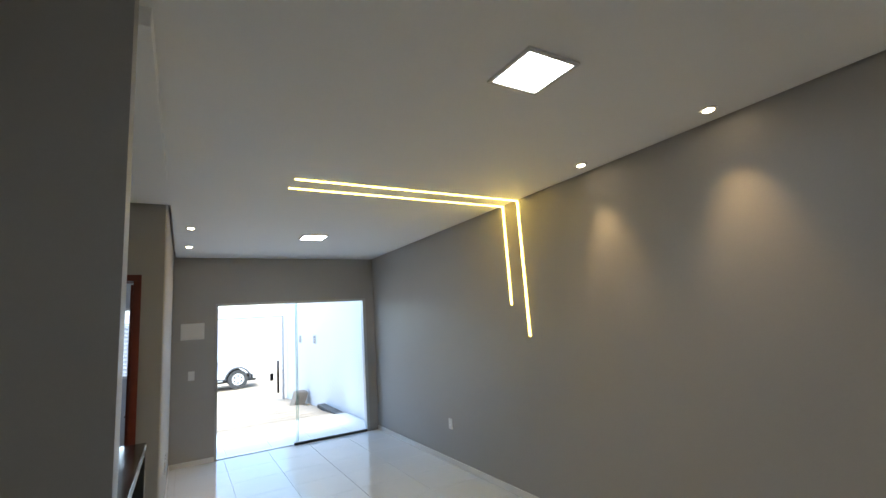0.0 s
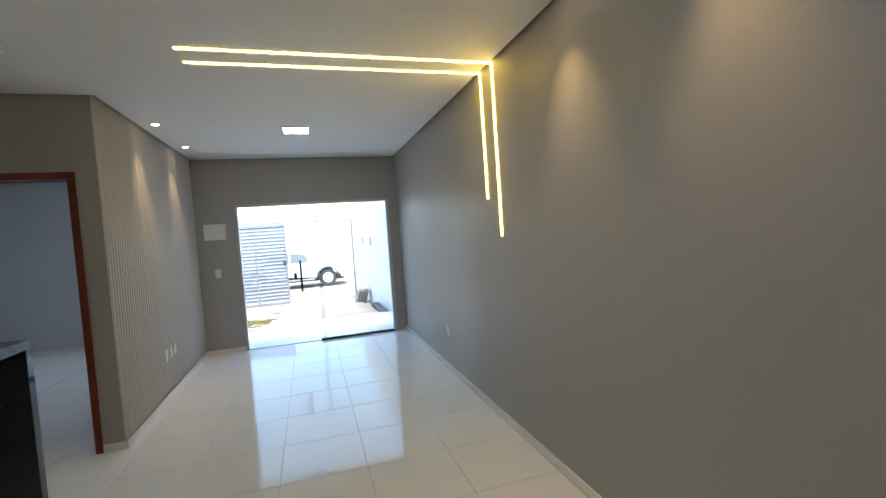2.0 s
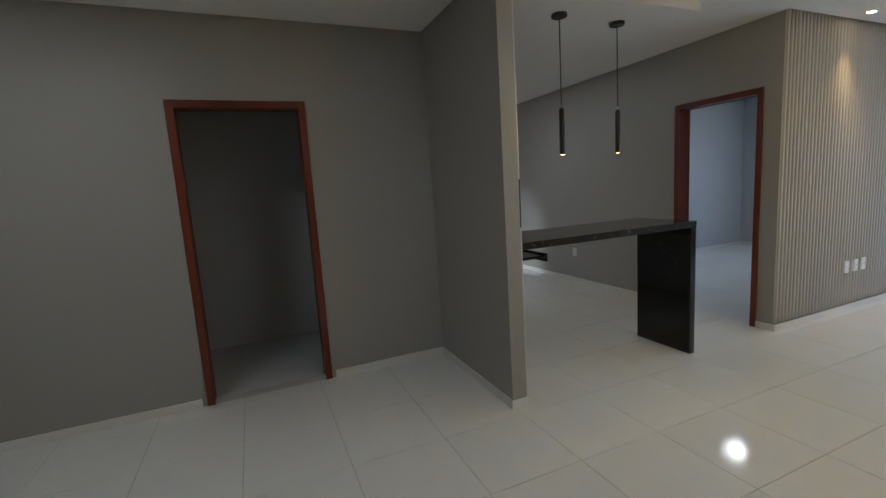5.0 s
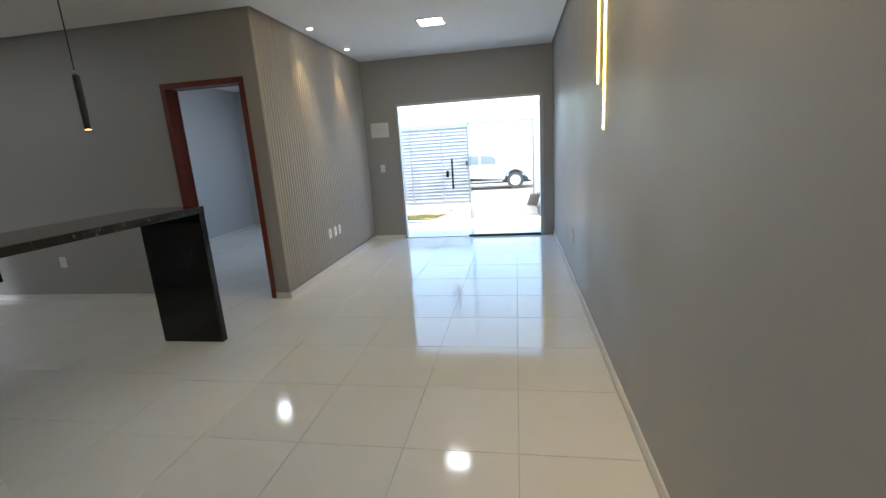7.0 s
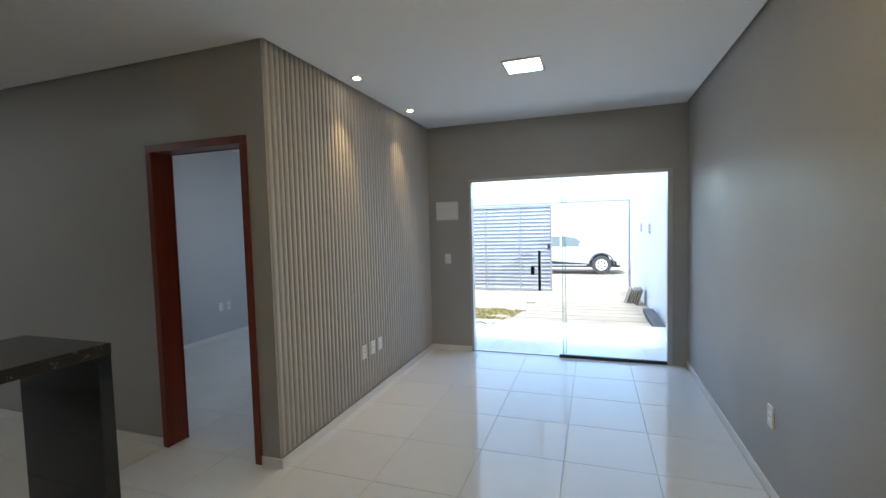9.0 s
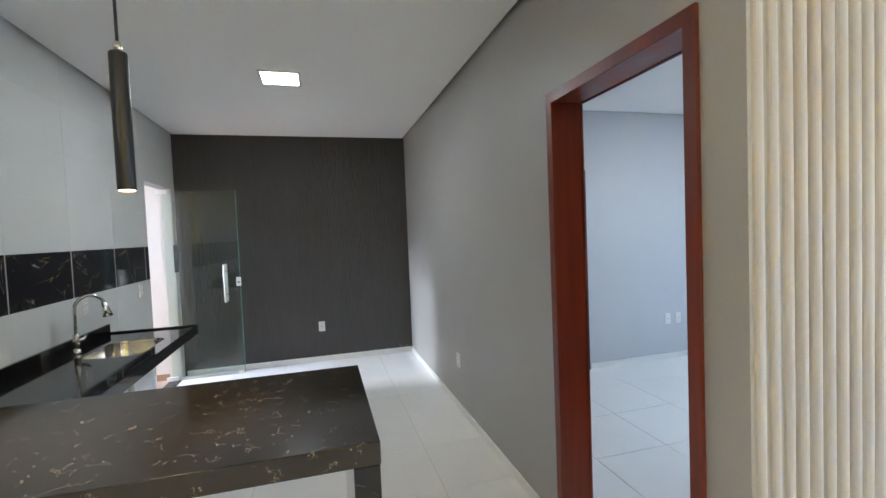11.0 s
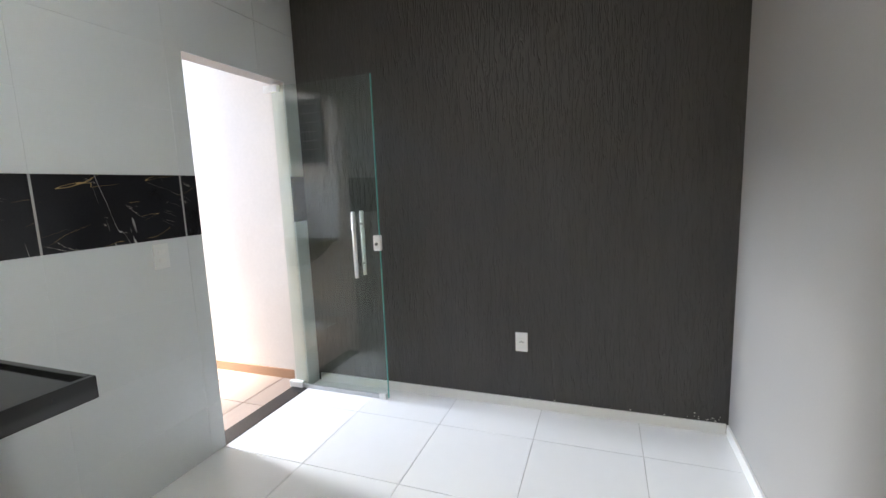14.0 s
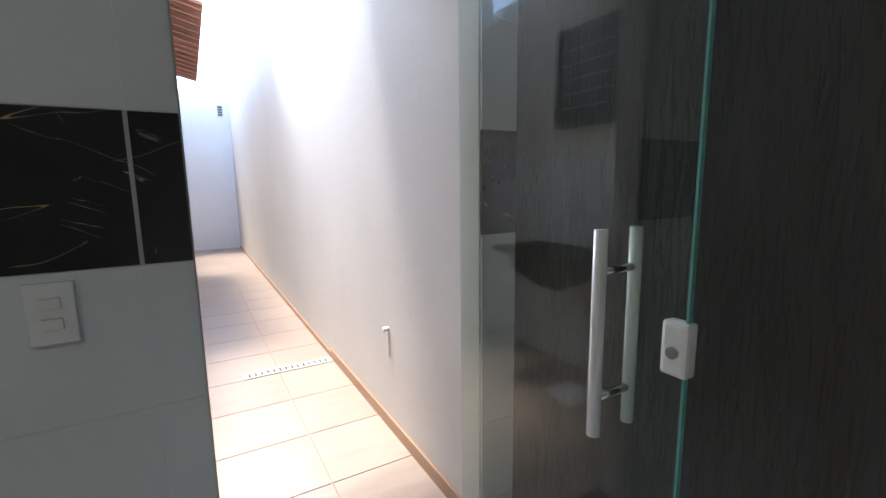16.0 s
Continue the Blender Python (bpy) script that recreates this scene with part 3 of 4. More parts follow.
def pendant(x, y):
    root = thing("pendant_lamp", (x, y, RAFT), "slim black tube pendant lamp hung on a black cord, switched on", "pendant lamp", "tube pendants over the bar")
    z = RAFT + 0.001
    part("canopy", tubed([(x, y, z), (x, y, z - 0.018), (x, y, z - 0.024)], 0.055, 24, [0.055, 0.055, 0.048]), BLACK, root)
    part("cord", tubed([(x, y, z - 0.02), (x, y, 1.99)], 0.0036, 8), BLACK, root)
    part("cord_grip", tubed([(x, y, 1.965), (x, y, 1.985), (x, y, 1.992)], 0.008, 12, [0.009, 0.009, 0.005]), STEEL, root)
    bm = bmesh.new()
    tube(bm, [(x, y, 1.966), (x, y, 1.962), (x, y, 1.652), (x, y, 1.648), (x, y, 1.648), (x, y, 1.66)], 0.03, 24, [0.017, 0.0195, 0.0195, 0.019, 0.016, 0.015], caps=True)
    part("shade", bm, BLACK, root)
    part("lens", tubed([(x, y, 1.6495), (x, y, 1.6465)], 0.0155, 16), PENDG, root, "warm glowing lens")
    data = bpy.data.lights.new("pendant_beam", "SPOT")
    data.energy, data.spot_size, data.spot_blend, data.color, data.shadow_soft_size = 1.0, radians(80), 0.8, (1.0, 0.70, 0.40), 0.02
    lamp = new("pendant_beam", data)
    lamp.matrix_world = look((x, y, 1.64), (x, y, 0))


pendant(-0.198, 2.857)
pendant(-0.165, 2.30)

# ---- bar and sink counter ----
root = thing("breakfast_bar", (-0.2, 3.36, 0), "high brown-black granite breakfast bar on a granite end panel", "bar counter")
part("bar_top", boxed(-0.495, 0.080, YK + 0.002, 3.388, PENZ - 0.05, PENZ, bevel=0.003), BROWNGR, root)
part("end_panel", boxed(-0.450, 0.078, 3.330, 3.386, 0.0, PENZ - 0.0505, bevel=0.002), GRANITE, root, "black granite end panel")

CX0, CX1, CY1 = -2.735, -0.45, 2.356
SX0, SX1, SY0, SY1 = -2.40, -1.93, 1.93, 2.25
root = thing("sink_counter", (-1.6, 2.0, 0.8), "polished black granite sink counter fixed to the tiled wall", "counter")


def rounded(cx, cy, hx, hy, r, z, seg=5):
    out = []
    for sx, sy, a0 in ((1, 1, 0), (-1, 1, 90), (-1, -1, 180), (1, -1, 270)):
        for k in range(seg + 1):
            a = radians(a0 + 90 * k / seg)
            out.append((cx + sx * (hx - r) + r * math.cos(a), cy + sy * (hy - r) + r * math.sin(a), z))
    return out


def holed_slab(x0, x1, y0, y1, z0, z1, hole):
    """A slab with a round-cornered cut-out."""
    bm = bmesh.new()
    n = len(hole)
    cx, cy = sum(p[0] for p in hole) / n, sum(p[1] for p in hole) / n
    def outer(p):
        dx, dy = p[0] - cx, p[1] - cy
        s = min((x1 - cx) / dx if dx > 1e-6 else (x0 - cx) / dx if dx < -1e-6 else 1e9, (y1 - cy) / dy if dy > 1e-6 else (y0 - cy) / dy if dy < -1e-6 else 1e9)
        return (cx + dx * s, cy + dy * s)
    rim = list(hole)
    corners = [(x1, y1), (x0, y1), (x0, y0), (x1, y0)]
    pts = [outer(p) for p in rim]
    # put the slab's true corners on the nearest outer points
    for c in corners:
        k = min(range(n), key=lambda i: (math.atan2(pts[i][1] - cy, pts[i][0] - cx) - math.atan2(c[1] - cy, c[0] - cx)) ** 2)
        pts[k] = c
    rows = []
    for z in (z0, z1):
        rows.append(([bm.verts.new((p[0], p[1], z)) for p in rim], [bm.verts.new((p[0], p[1], z)) for p in pts]))
    (il, ol), (ih, oh) = rows
    for i in range(n):
        j = (i + 1) % n
        for q in ((ih[i], oh[i], oh[j], ih[j]), (il[j], ol[j], ol[i], il[i]), (ol[i], ol[j], oh[j], oh[i]), (ih[i], ih[j], il[j], il[i])):
            bm.faces.new(q)
    return bm


hole = rounded((SX0 + SX1) / 2, (SY0 + SY1) / 2, (SX1 - SX0) / 2, (SY1 - SY0) / 2, 0.09, 0)
part("worktop", holed_slab(CX0 + 0.022, CX1, YK + 0.001, CY1 - 0.022, CTZ - 0.026, CTZ - 0.004, hole), GRANITE, root)
part("front_lip", boxed(CX0, CX1, CY1 - 0.0215, CY1, CTZ - 0.06, CTZ + 0.008, bevel=0.003), GRANITE, root)
part("end_lip", boxed(CX0, CX0 + 0.0215, YK + 0.001, CY1 - 0.022, CTZ - 0.06, CTZ + 0.008, bevel=0.003), GRANITE, root)
part("backsplash", boxed(CX0 - 0.03 + 0.0, CX1, YK + 0.0015, YK + 0.021, CTZ - 0.003, CTZ + 0.06, bevel=0.002), GRANITE, root)
# bowl
bm = bmesh.new()
rings = []
for s, z, r in ((1.0, CTZ - 0.006, 0.09), (0.985, CTZ - 0.02, 0.085), (0.95, CTZ - 0.12, 0.08), (0.86, CTZ - 0.155, 0.09), (0.15, CTZ - 0.162, 0.02)):
    rings.append([bm.verts.new(p) for p in rounded((SX0 + SX1) / 2, (SY0 + SY1) / 2, (SX1 - SX0) / 2 * s, (SY1 - SY0) / 2 * s, r * min(1, s + 0.1), z)])
for a, b in zip(rings, rings[1:]):
    for i in range(len(a)):
        f = bm.faces.new((a[i], a[(i + 1) % len(a)], b[(i + 1) % len(a)], b[i]))
        f.smooth = True
bm.faces.new(rings[-1])
sink = thing("sink", (-2.17, 2.10, 0.72), "polished stainless steel sink bowl set in the black counter", "sink")
part("bowl", bm, STEEL, sink)
part("drain", tubed([(-2.17, 2.10, CTZ - 0.162), (-2.17, 2.10, CTZ - 0.158)], 0.04, 20, [0.042, 0.036]), STEEL, sink)
trap = thing("drain_pipe", (-2.17, 2.0, 0.4), "white plastic sink trap with a grey supply hose", "drain pipe")
part("trap", tubed([(-2.17, 2.10, CTZ - 0.165), (-2.17, 2.10, 0.60), (-2.17, 2.09, 0.54), (-2.17, 2.05, 0.51), (-2.17, 2.01, 0.54), (-2.17, 1.99, 0.58), (-2.17, 1.95, 0.60), (-2.17, YK, 0.60)], 0.02, 12), PVC, trap)
part("cup", tubed([(-2.17, 2.10, CTZ - 0.165), (-2.17, 2.10, CTZ - 0.23)], 0.04, 16, [0.045, 0.035]), PVC, trap)
part("hose", tubed([(-2.02, 1.85, CTZ - 0.03), (-2.0, 1.86, 0.72), (-1.93, 1.90, 0.60), (-1.83, 1.90, 0.555), (-1.75, 1.84, 0.56), (-1.72, YK, 0.58)], 0.008, 8), ALU, trap)
part("brace", prism([(YK, 0.60), (YK, 0.80), (2.28, 0.82), (2.28, 0.80), (1.80, 0.70)], "x", -2.62, -2.60), PVC, trap)


def arc_spout(x, y, z):
    root = thing("kitchen_tap", (x, y, z), "chrome gooseneck kitchen tap with pull-out spray head", "tap")
    part("base", tubed([(x, y, z), (x, y, z + 0.008), (x, y, z + 0.03)], 0.02, 20, [0.026, 0.024, 0.017]), STEEL, root)
    part("body", tubed([(x, y, z + 0.03), (x, y, z + 0.12)], 0.017, 18), STEEL, root)
    r = 0.076
    dx, dy = -0.62, 0.78
    pts = [(x, y, z + 0.12), (x, y, z + 0.265)] + [(x + dx * r * (1 - math.cos(a)), y + dy * r * (1 - math.cos(a)), z + 0.265 + r * math.sin(a)) for a in (radians(15 * k) for k in range(1, 12))]
    part("neck", tubed(pts, 0.0095, 12), STEEL, root)
    ex, ey, ez = pts[-1]
    part("spray_head", tubed([(ex, ey, ez + 0.005), (ex + dx * 0.008, ey + dy * 0.008, ez - 0.04), (ex + dx * 0.016, ey + dy * 0.016, ez - 0.085)], 0.018, 16, [0.014, 0.019, 0.028]), STEEL, root)
    part("lever", tubed([(x, y, z + 0.075), (x - 0.035, y + 0.02, z + 0.078), (x - 0.075, y + 0.03, z + 0.10)], 0.008, 10, [0.012, 0.010, 0.005]), STEEL, root)


arc_spout(-2.12, 1.85, CTZ - 0.004)


# ---- sockets and switches ----
def plate(name, centre, normal, w, h, label, holes="socket", group=""):
    """A cover plate on a wall; normal is the wall's outward axis."""
    x, y, z = centre
    root = thing(name, centre, label, "socket" if name == "wall_socket" else "switch", group)
    def bx(u0, u1, z0, z1, d0, d1, bevel=0.0):
        if normal[0]:
            s = normal[0]
            return boxed(min(x + s * d0, x + s * d1), max(x + s * d0, x + s * d1), y + u0, y + u1, z + z0, z + z1, bevel=bevel)
        s = normal[1]
        return boxed(x + u0, x + u1, min(y + s * d0, y + s * d1), max(y + s * d0, y + s * d1), z + z0, z + z1, bevel=bevel)
    part("cover_plate", bx(-w / 2, w / 2, -h / 2, h / 2, -0.001, 0.009, 0.003), PLASTIC, root)
    if holes == "socket":
        ins = part("insert", bx(-w * 0.24, w * 0.24, -h * 0.2, h * 0.2, 0.009, 0.011, 0.001), WHITE, root)
        for u, v in ((-0.009, 0), (0.009, 0), (0, 0.007)):
            part("hole", bx(u - 0.0028, u + 0.0028, v - 0.0028, v + 0.0028, 0.0105, 0.0116), SLOT, ins)
    else:
        for v in ((0,) if holes == "one" else (-0.02, 0.02)):
            part("rocker", bx(-w * 0.22, w * 0.22, v - 0.011, v + 0.011, 0.009, 0.013, 0.0015), WHITE, root)
    return root


plate("wall_socket", (XR, 4.92, 0.445), (-1, 0), 0.075, 0.12, "white wall socket low on the grey wall")
for y in (5.47, 5.63, 5.77):
    plate("wall_socket", (XS, y, 0.445), (1, 0), 0.075, 0.12, "white socket plate low on the ribbed panel wall", "socket", "three sockets in a row")
plate("light_switch", (0.35, YF, 1.13), (0, -1), 0.075, 0.12, "white two-rocker switch beside the glass door", "two")
plate("wall_socket", (-2.53, YD, 0.43), (0, -1), 0.075, 0.12, "white socket low on the kitchen wall")
plate("wall_socket", (XK, 3.257, 0.425), (1, 0), 0.075, 0.12, "white socket on the charcoal wall")
plate("light_switch", (-3.43, YK, 1.11), (0, 1), 0.075, 0.12, "white two-rocker switch on the white tiles", "two")
plate("wall_socket", (-1.56, YK, 1.10), (0, 1), 0.075, 0.12, "white socket on the tiles above the counter")
plate("wall_socket", (-2.47, YK, 1.12), (0, 1), 0.075, 0.12, "white socket on the tiles by the tap")
for y in (6.98, 7.12):
    plate("wall_socket", (BX0, y, 0.45), (1, 0), 0.075, 0.12, "white socket on the bedroom wall")

root = thing("fuse_box", (0.355, YF, 1.71), "white plastic fuse box cover on the grey wall", "fuse box")
part("cover", boxed(0.215, 0.495, YF - 0.018, YF + 0.001, 1.60, 1.82, bevel=0.005), PLASTIC, root)
part("door", boxed(0.235, 0.475, YF - 0.024, YF - 0.0175, 1.62, 1.80, bevel=0.003), WHITE, root)

# ---- kitchen glass door, swung open ----
HX = -4.402
root = thing("door_5", (HX, YK, 0), "clear tempered glass door swung open against the charcoal wall", "glass door", kind="structure")
leaf = shadowless(part("pane", boxed(HX - 0.005, HX + 0.005, YB + 0.03, 2.395, 0.012, 2.075), GLASS, root))
part("pane_edge", boxed(HX - 0.0055, HX + 0.0055, 2.3935, 2.398, 0.012, 2.075), GEDGE, leaf)
for z0, z1 in ((0.0, 0.045), (2.04, 2.085)):
    part("hinge_clamp", boxed(HX - 0.018, HX + 0.018, YB - 0.025, YB + 0.085, z0, z1, bevel=0.004), PLASTIC, root, "white hinge clamp")
part("corner_clamp", boxed(HX - 0.014, HX + 0.014, 2.33, 2.38, 0.0, 0.04, bevel=0.003), PLASTIC, root)
part("bottom_seal", boxed(HX - 0.008, HX + 0.008, YB + 0.087, 2.33, 0.003, 0.03), ALU, root)
for s in (-1, 1):
    part("pull_bar", tubed([(HX + s * 0.052, 2.245, 0.83), (HX + s * 0.052, 2.245, 1.252)], 0.0135, 16), PLASTIC, root, "white tubular pull bar")
for z in (0.91, 1.17):
    part("standoff", tubed([(HX - 0.052, 2.245, z), (HX + 0.052, 2.245, z)], 0.009, 12), STEEL, root)
lk = part("lock", boxed(HX - 0.016, HX + 0.016, 2.355, 2.405, 1.0, 1.10, bevel=0.008), PLASTIC, root, "white lock case")
part("cylinder", tubed([(HX + 0.014, 2.38, 1.045), (HX + 0.022, 2.38, 1.045)], 0.011, 14), STEEL, lk)
solid("door_sill", boxed(OX0, OX1, YB - 0.005, YK + 0.003, -0.06, 0.004, bevel=0.002), GRANITE, "dark granite sill under the kitchen doorway", "sill")
solid("trim", boxed(OX0 - 0.0, OX0 + 0.004, YB, YK - 0.01, 0.005, OZ), STUCCO, "cream rendered lining of the kitchen doorway", "trim")
solid("trim", boxed(OX1 - 0.004, OX1, YB, YK - 0.01, 0.005, OZ), STUCCO, "cream rendered lining of the kitchen doorway", "trim")

# bared plaster flecks along the foot of the charcoal wall
random.seed(9)
bm = bmesh.new()
for k in range(24):
    y = 4.33 - abs(random.gauss(0, 0.11)) if k < 16 else random.uniform(2.6, 4.2)
    z = 0.066 + abs(random.gauss(0, 0.016 if k < 16 else 0.006))
    rad = random.uniform(0.0015, 0.004)
    ring = [(y + rad * random.uniform(0.6, 1.5) * math.cos(a), z + rad * random.uniform(0.5, 1.2) * math.sin(a)) for a in (2 * math.pi * j / 6 for j in range(6))]
    lo, hi = [bm.verts.new((XK - 0.001, *p)) for p in ring], [bm.verts.new((XK + 0.0025, *p)) for p in ring]
    bm.faces.new(hi)
    for j in range(6):
        bm.faces.new((lo[j], lo[(j + 1) % 6], hi[(j + 1) % 6], hi[j]))
solid("plaster_flecks", bm, STUCCO, "pale chipped plaster flecks low on the charcoal wall", "plaster", "stuff")

# ---- laundry and side passage ----
solid("wall_passage", boxed(XK - T, XK, -7.6, YB - 0.031, -0.4, 4.6), STUCCO, "tall grey-white rendered boundary wall", "wall")
solid("wall_passage_end", boxed(XK, -1.5, -7.72, -7.6, -0.4, 3.2), OUTWALL, "white rendered wall at the end of the passage", "wall")
bm = bmesh.new()
box(bm, LX, LX + T, LY - 0.1, YB, -0.4, TOP - 0.15)
box(bm, -3.3, LX + T, LY - 0.22, LY - 0.1, -0.4, TOP + 0.12)
box(bm, -3.3, -3.2, -7.6, LY - 0.22, -0.4, TOP + 0.12)
solid("wall_laundry", bm, STUCCO, "grey-white rendered laundry wall", "wall")
laundry_tiles = solid("wall_tiles", boxed(LX - 0.003, LX, LY, YB, -0.05, 1.5), GROUT, "white tiles on the lower laundry wall", "wall")
for j in range(7):
    for k in range(4):
        y0, y1, z0 = LY + 0.002 + j * 0.31, min(LY + 0.309 + j * 0.31, YB), -0.02 + k * 0.38
        part("tile", boxed(LX - 0.010, LX - 0.003, y0, y1, z0 + 0.002, z0 + 0.378), WALLT, laundry_tiles)
passage = solid("floor_passage", boxed(XK, LX, -7.6, YB - 0.0055, -0.3, -0.027), TGROUT, "sandy terracotta tiled passage floor", "floor")
bm = boxed(XK, XK + 0.012, LY, YB, -0.025, 0.05, bevel=0.002)
solid("baseboard", bm, SKIRT, "terracotta skirting along the passage wall", "skirting")
solid("baseboard", boxed(XK, XK + 0.012, -7.6, LY - 0.01, -0.06, 0.02, bevel=0.002), SKIRT, "terracotta skirting along the passage wall", "skirting")
root = thing("laundry_tank", (-2.97, 0.62, 0.87), "black stone laundry tank hung on the tiled wall", "laundry sink")
bm = bmesh.new()
rr = []
for s, z in ((1.0, 0.875), (1.0, 0.845), (0.84, 0.844), (0.70, 0.74), (0.45, 0.65), (0.22, 0.60)):
    rr.append([bm.verts.new((-2.98 + (p[0]) * 1, 0.60 + p[1], z)) for p in [(a * 0.225 * s, b * 0.40 * s) for a, b in ((-1, -1), (1, -1), (1, 1), (-1, 1))]])
for a, b in zip(rr, rr[1:]):
    for i in range(4):
        bm.faces.new((a[i], a[(i + 1) % 4], b[(i + 1) % 4], b[i]))
bm.faces.new(rr[-1])
rin = [[bm.verts.new((-2.98 + a * 0.225 * s, 0.60 + b * 0.40 * s, z)) for a, b in ((-1, -1), (1, -1), (1, 1), (-1, 1))] for s, z in ((0.9, 0.876), (0.66, 0.75), (0.30, 0.63))]
for a, b in ((rr[0], rin[0]), (rin[0], rin[1]), (rin[1], rin[2])):
    for i in range(4):
        bm.faces.new((a[i], a[(i + 1) % 4], b[(i + 1) % 4], b[i]))
bm.faces.new(rin[-1])
part("basin", bm, GRANITE, root)
part("trap", tubed([(-2.98, 0.6, 0.61), (-2.98, 0.6, 0.42), (-2.95, 0.6, 0.37), (-2.90, 0.6, 0.40), (-2.86, 0.6, 0.46), (LX, 0.6, 0.47)], 0.02, 12), PVC, root, "grey plastic trap")
root = thing("laundry_tap", (LX, 0.65, 1.1), "chrome wall tap above the laundry tank", "tap")
part("spout", tubed([(LX, 0.65, 1.12), (LX - 0.10, 0.65, 1.12), (LX - 0.13, 0.65, 1.09)], 0.011, 12), STEEL, root)
part("knob", tubed([(LX - 0.05, 0.65, 1.13), (LX - 0.05, 0.65, 1.17)], 0.02, 12, [0.012, 0.022]), STEEL, root)
root = thing("window_2", (LX, 0.6, 1.7), "small dark louvred window high on the laundry wall", "window", kind="structure")
for y0, y1, z0, z1 in ((0.36, 0.40, 1.70, 2.36), (0.86, 0.90, 1.70, 2.36), (0.40, 0.86, 1.70, 1.74), (0.40, 0.86, 2.32, 2.36)):
    part("window_frame", boxed(LX - 0.03, LX + 0.002, y0, y1, z0, z1), DARKALU, root)
for k in range(6):
    part("slat", boxed(LX - 0.02, LX - 0.008, 0.40, 0.86, 1.745 + k * 0.096, 1.83 + k * 0.096), BLACK, root)
root = thing("floor_drain", (-3.1, 0.9, -0.02), "white square drain cover on the terracotta floor", "drain cover")
part("cover", boxed(-3.23, -2.97, 0.78, 1.04, -0.02, -0.012, bevel=0.003), PLASTIC, root)
root = thing("channel_drain", (-4.25, -0.46, -0.02), "white slotted channel drain across the passage floor", "drain grate")
part("grate", boxed(-4.52, -3.9, -0.50, -0.42, -0.02, -0.014), PLASTIC, root)
for k in range(14):
    part("slot", boxed(-4.49 + k * 0.042, -4.474 + k * 0.042, -0.49, -0.43, -0.0145, -0.0125), SLOT, root)
root = thing("pipe_stub", (XK, 0.68, 0.55), "small capped water pipe on the passage wall", "pipe")
part("cap", tubed([(XK, 0.68, 0.56), (XK + 0.03, 0.68, 0.56), (XK + 0.034, 0.68, 0.56)], 0.014, 12, [0.012, 0.014, 0.010]), PVC, root)
part("drip_stain", boxed(XK, XK + 0.0015, 0.676, 0.684, 0.40, 0.55), PAVER, root, "thin grey drip stain below the cap")
root = thing("wall_vent", (XK, -6.9, 2.5), "small grey vent on the end wall", "vent")
part("frame", boxed(-4.42, -4.32, -7.605, -7.58, 2.72, 2.94), ALU, root)
for k in range(4):
    part("slat", boxed(-4.41, -4.33, -7.582, -7.574, 2.735 + k * 0.05, 2.77 + k * 0.05), DARKALU, root)

# clay eave over the passage
eave = thing("eave", (-3.4, -3.7, 3.1), "brown clay roof tiles on the eave beside the passage", "roof", kind="structure")
half = [(0.055 * math.cos(radians(a)), 0.055 * math.sin(radians(a))) for a in range(0, 181, 30)] + [(0.043 * math.cos(radians(a)), 0.043 * math.sin(radians(a))) for a in range(180, -1, -30)]
clay = meshed("roof_tile", prism(half, "x", -0.2, 0.2), CLAY)
for k in range(28):
    for j in range(2):
        ob = new("roof_tile", clay)
        ob.location = (0.0 - j * 0.33, -2.4 + k * 0.12 + 0.9, -0.05 - j * 0.085 + 0.01 * (k % 2))
        ob.rotation_euler = (0, radians(-14), 0)
        ob.parent = eave
part("eave_board", boxed(-3.62, -3.2, -5.4, -1.7, 2.90, 2.96), MAHOG, eave)

# ---- front yard and street ----
def ramp(y):
    return -0.05 - max(0.0, y - 9.2) * 0.065 if y < 20 else -0.75


bm = bmesh.new()
ys = (-400.0, YF + T, 9.0, 9.2, 11.0, 13.0, 15.0, 17.0, 20.0, 40.0, 100.0, 800.0)
rows = [[bm.verts.new((x, y, -0.33 if y < 9.1 else ramp(y) - 0.03)) for x in (-800.0, -8.0, 3.0, 8.0, 800.0)] for y in ys]
for a, b in zip(rows, rows[1:]):
    for i in range(4):
        bm.faces.new((a[i], a[i + 1], b[i + 1], b[i]))
solid("ground", bm, SOIL, "sandy bare ground sloping down to the street", "ground")
porch = solid("porch", boxed(BX1 + T, 3.05, YF + T, 9.1, -0.32, -0.034), GROUT, "pale tiled porch floor", "porch")
root = thing("paving", (1.8, 9.2, -0.08), "sandy concrete paving slabs sloping to the gate", "paving", kind="structure")
for k in range(7):
    y0 = 9.15 + k * 0.45
    y1 = y0 + 0.415
    x0 = 0.62 + 0.10 * (k % 3)
    part("slab", prism([(y0, ramp(y0)), (y1, ramp(y1)), (y1, ramp(y1) - 0.09), (y0, ramp(y0) - 0.09)], "x", x0, 2.85), PAVER, root)
random.seed(4)
bm = bmesh.new()
for k in range(9000):
    x, y = random.uniform(-2.2, 0.72), random.uniform(9.12, 10.75)
    if noise.noise((x * 2.2, y * 2.2, 0)) < -0.28:
        continue
    h, a = random.uniform(0.02, 0.055), random.uniform(0, 6.28)
    z = ramp(y) - 0.03
    d = Vector((math.cos(a), math.sin(a), 0)) * 0.006
    lean = Vector((random.uniform(-1, 1), random.uniform(-1, 1), 0)) * h * 0.5
    p = Vector((x, y, z))
    bm.faces.new([bm.verts.new(q) for q in (p - d, p + d, p + lean + Vector((0, 0, h)))])
solid("grass", bm, GRASSM, "patchy dry lawn beside the paving", "grass", "stuff")
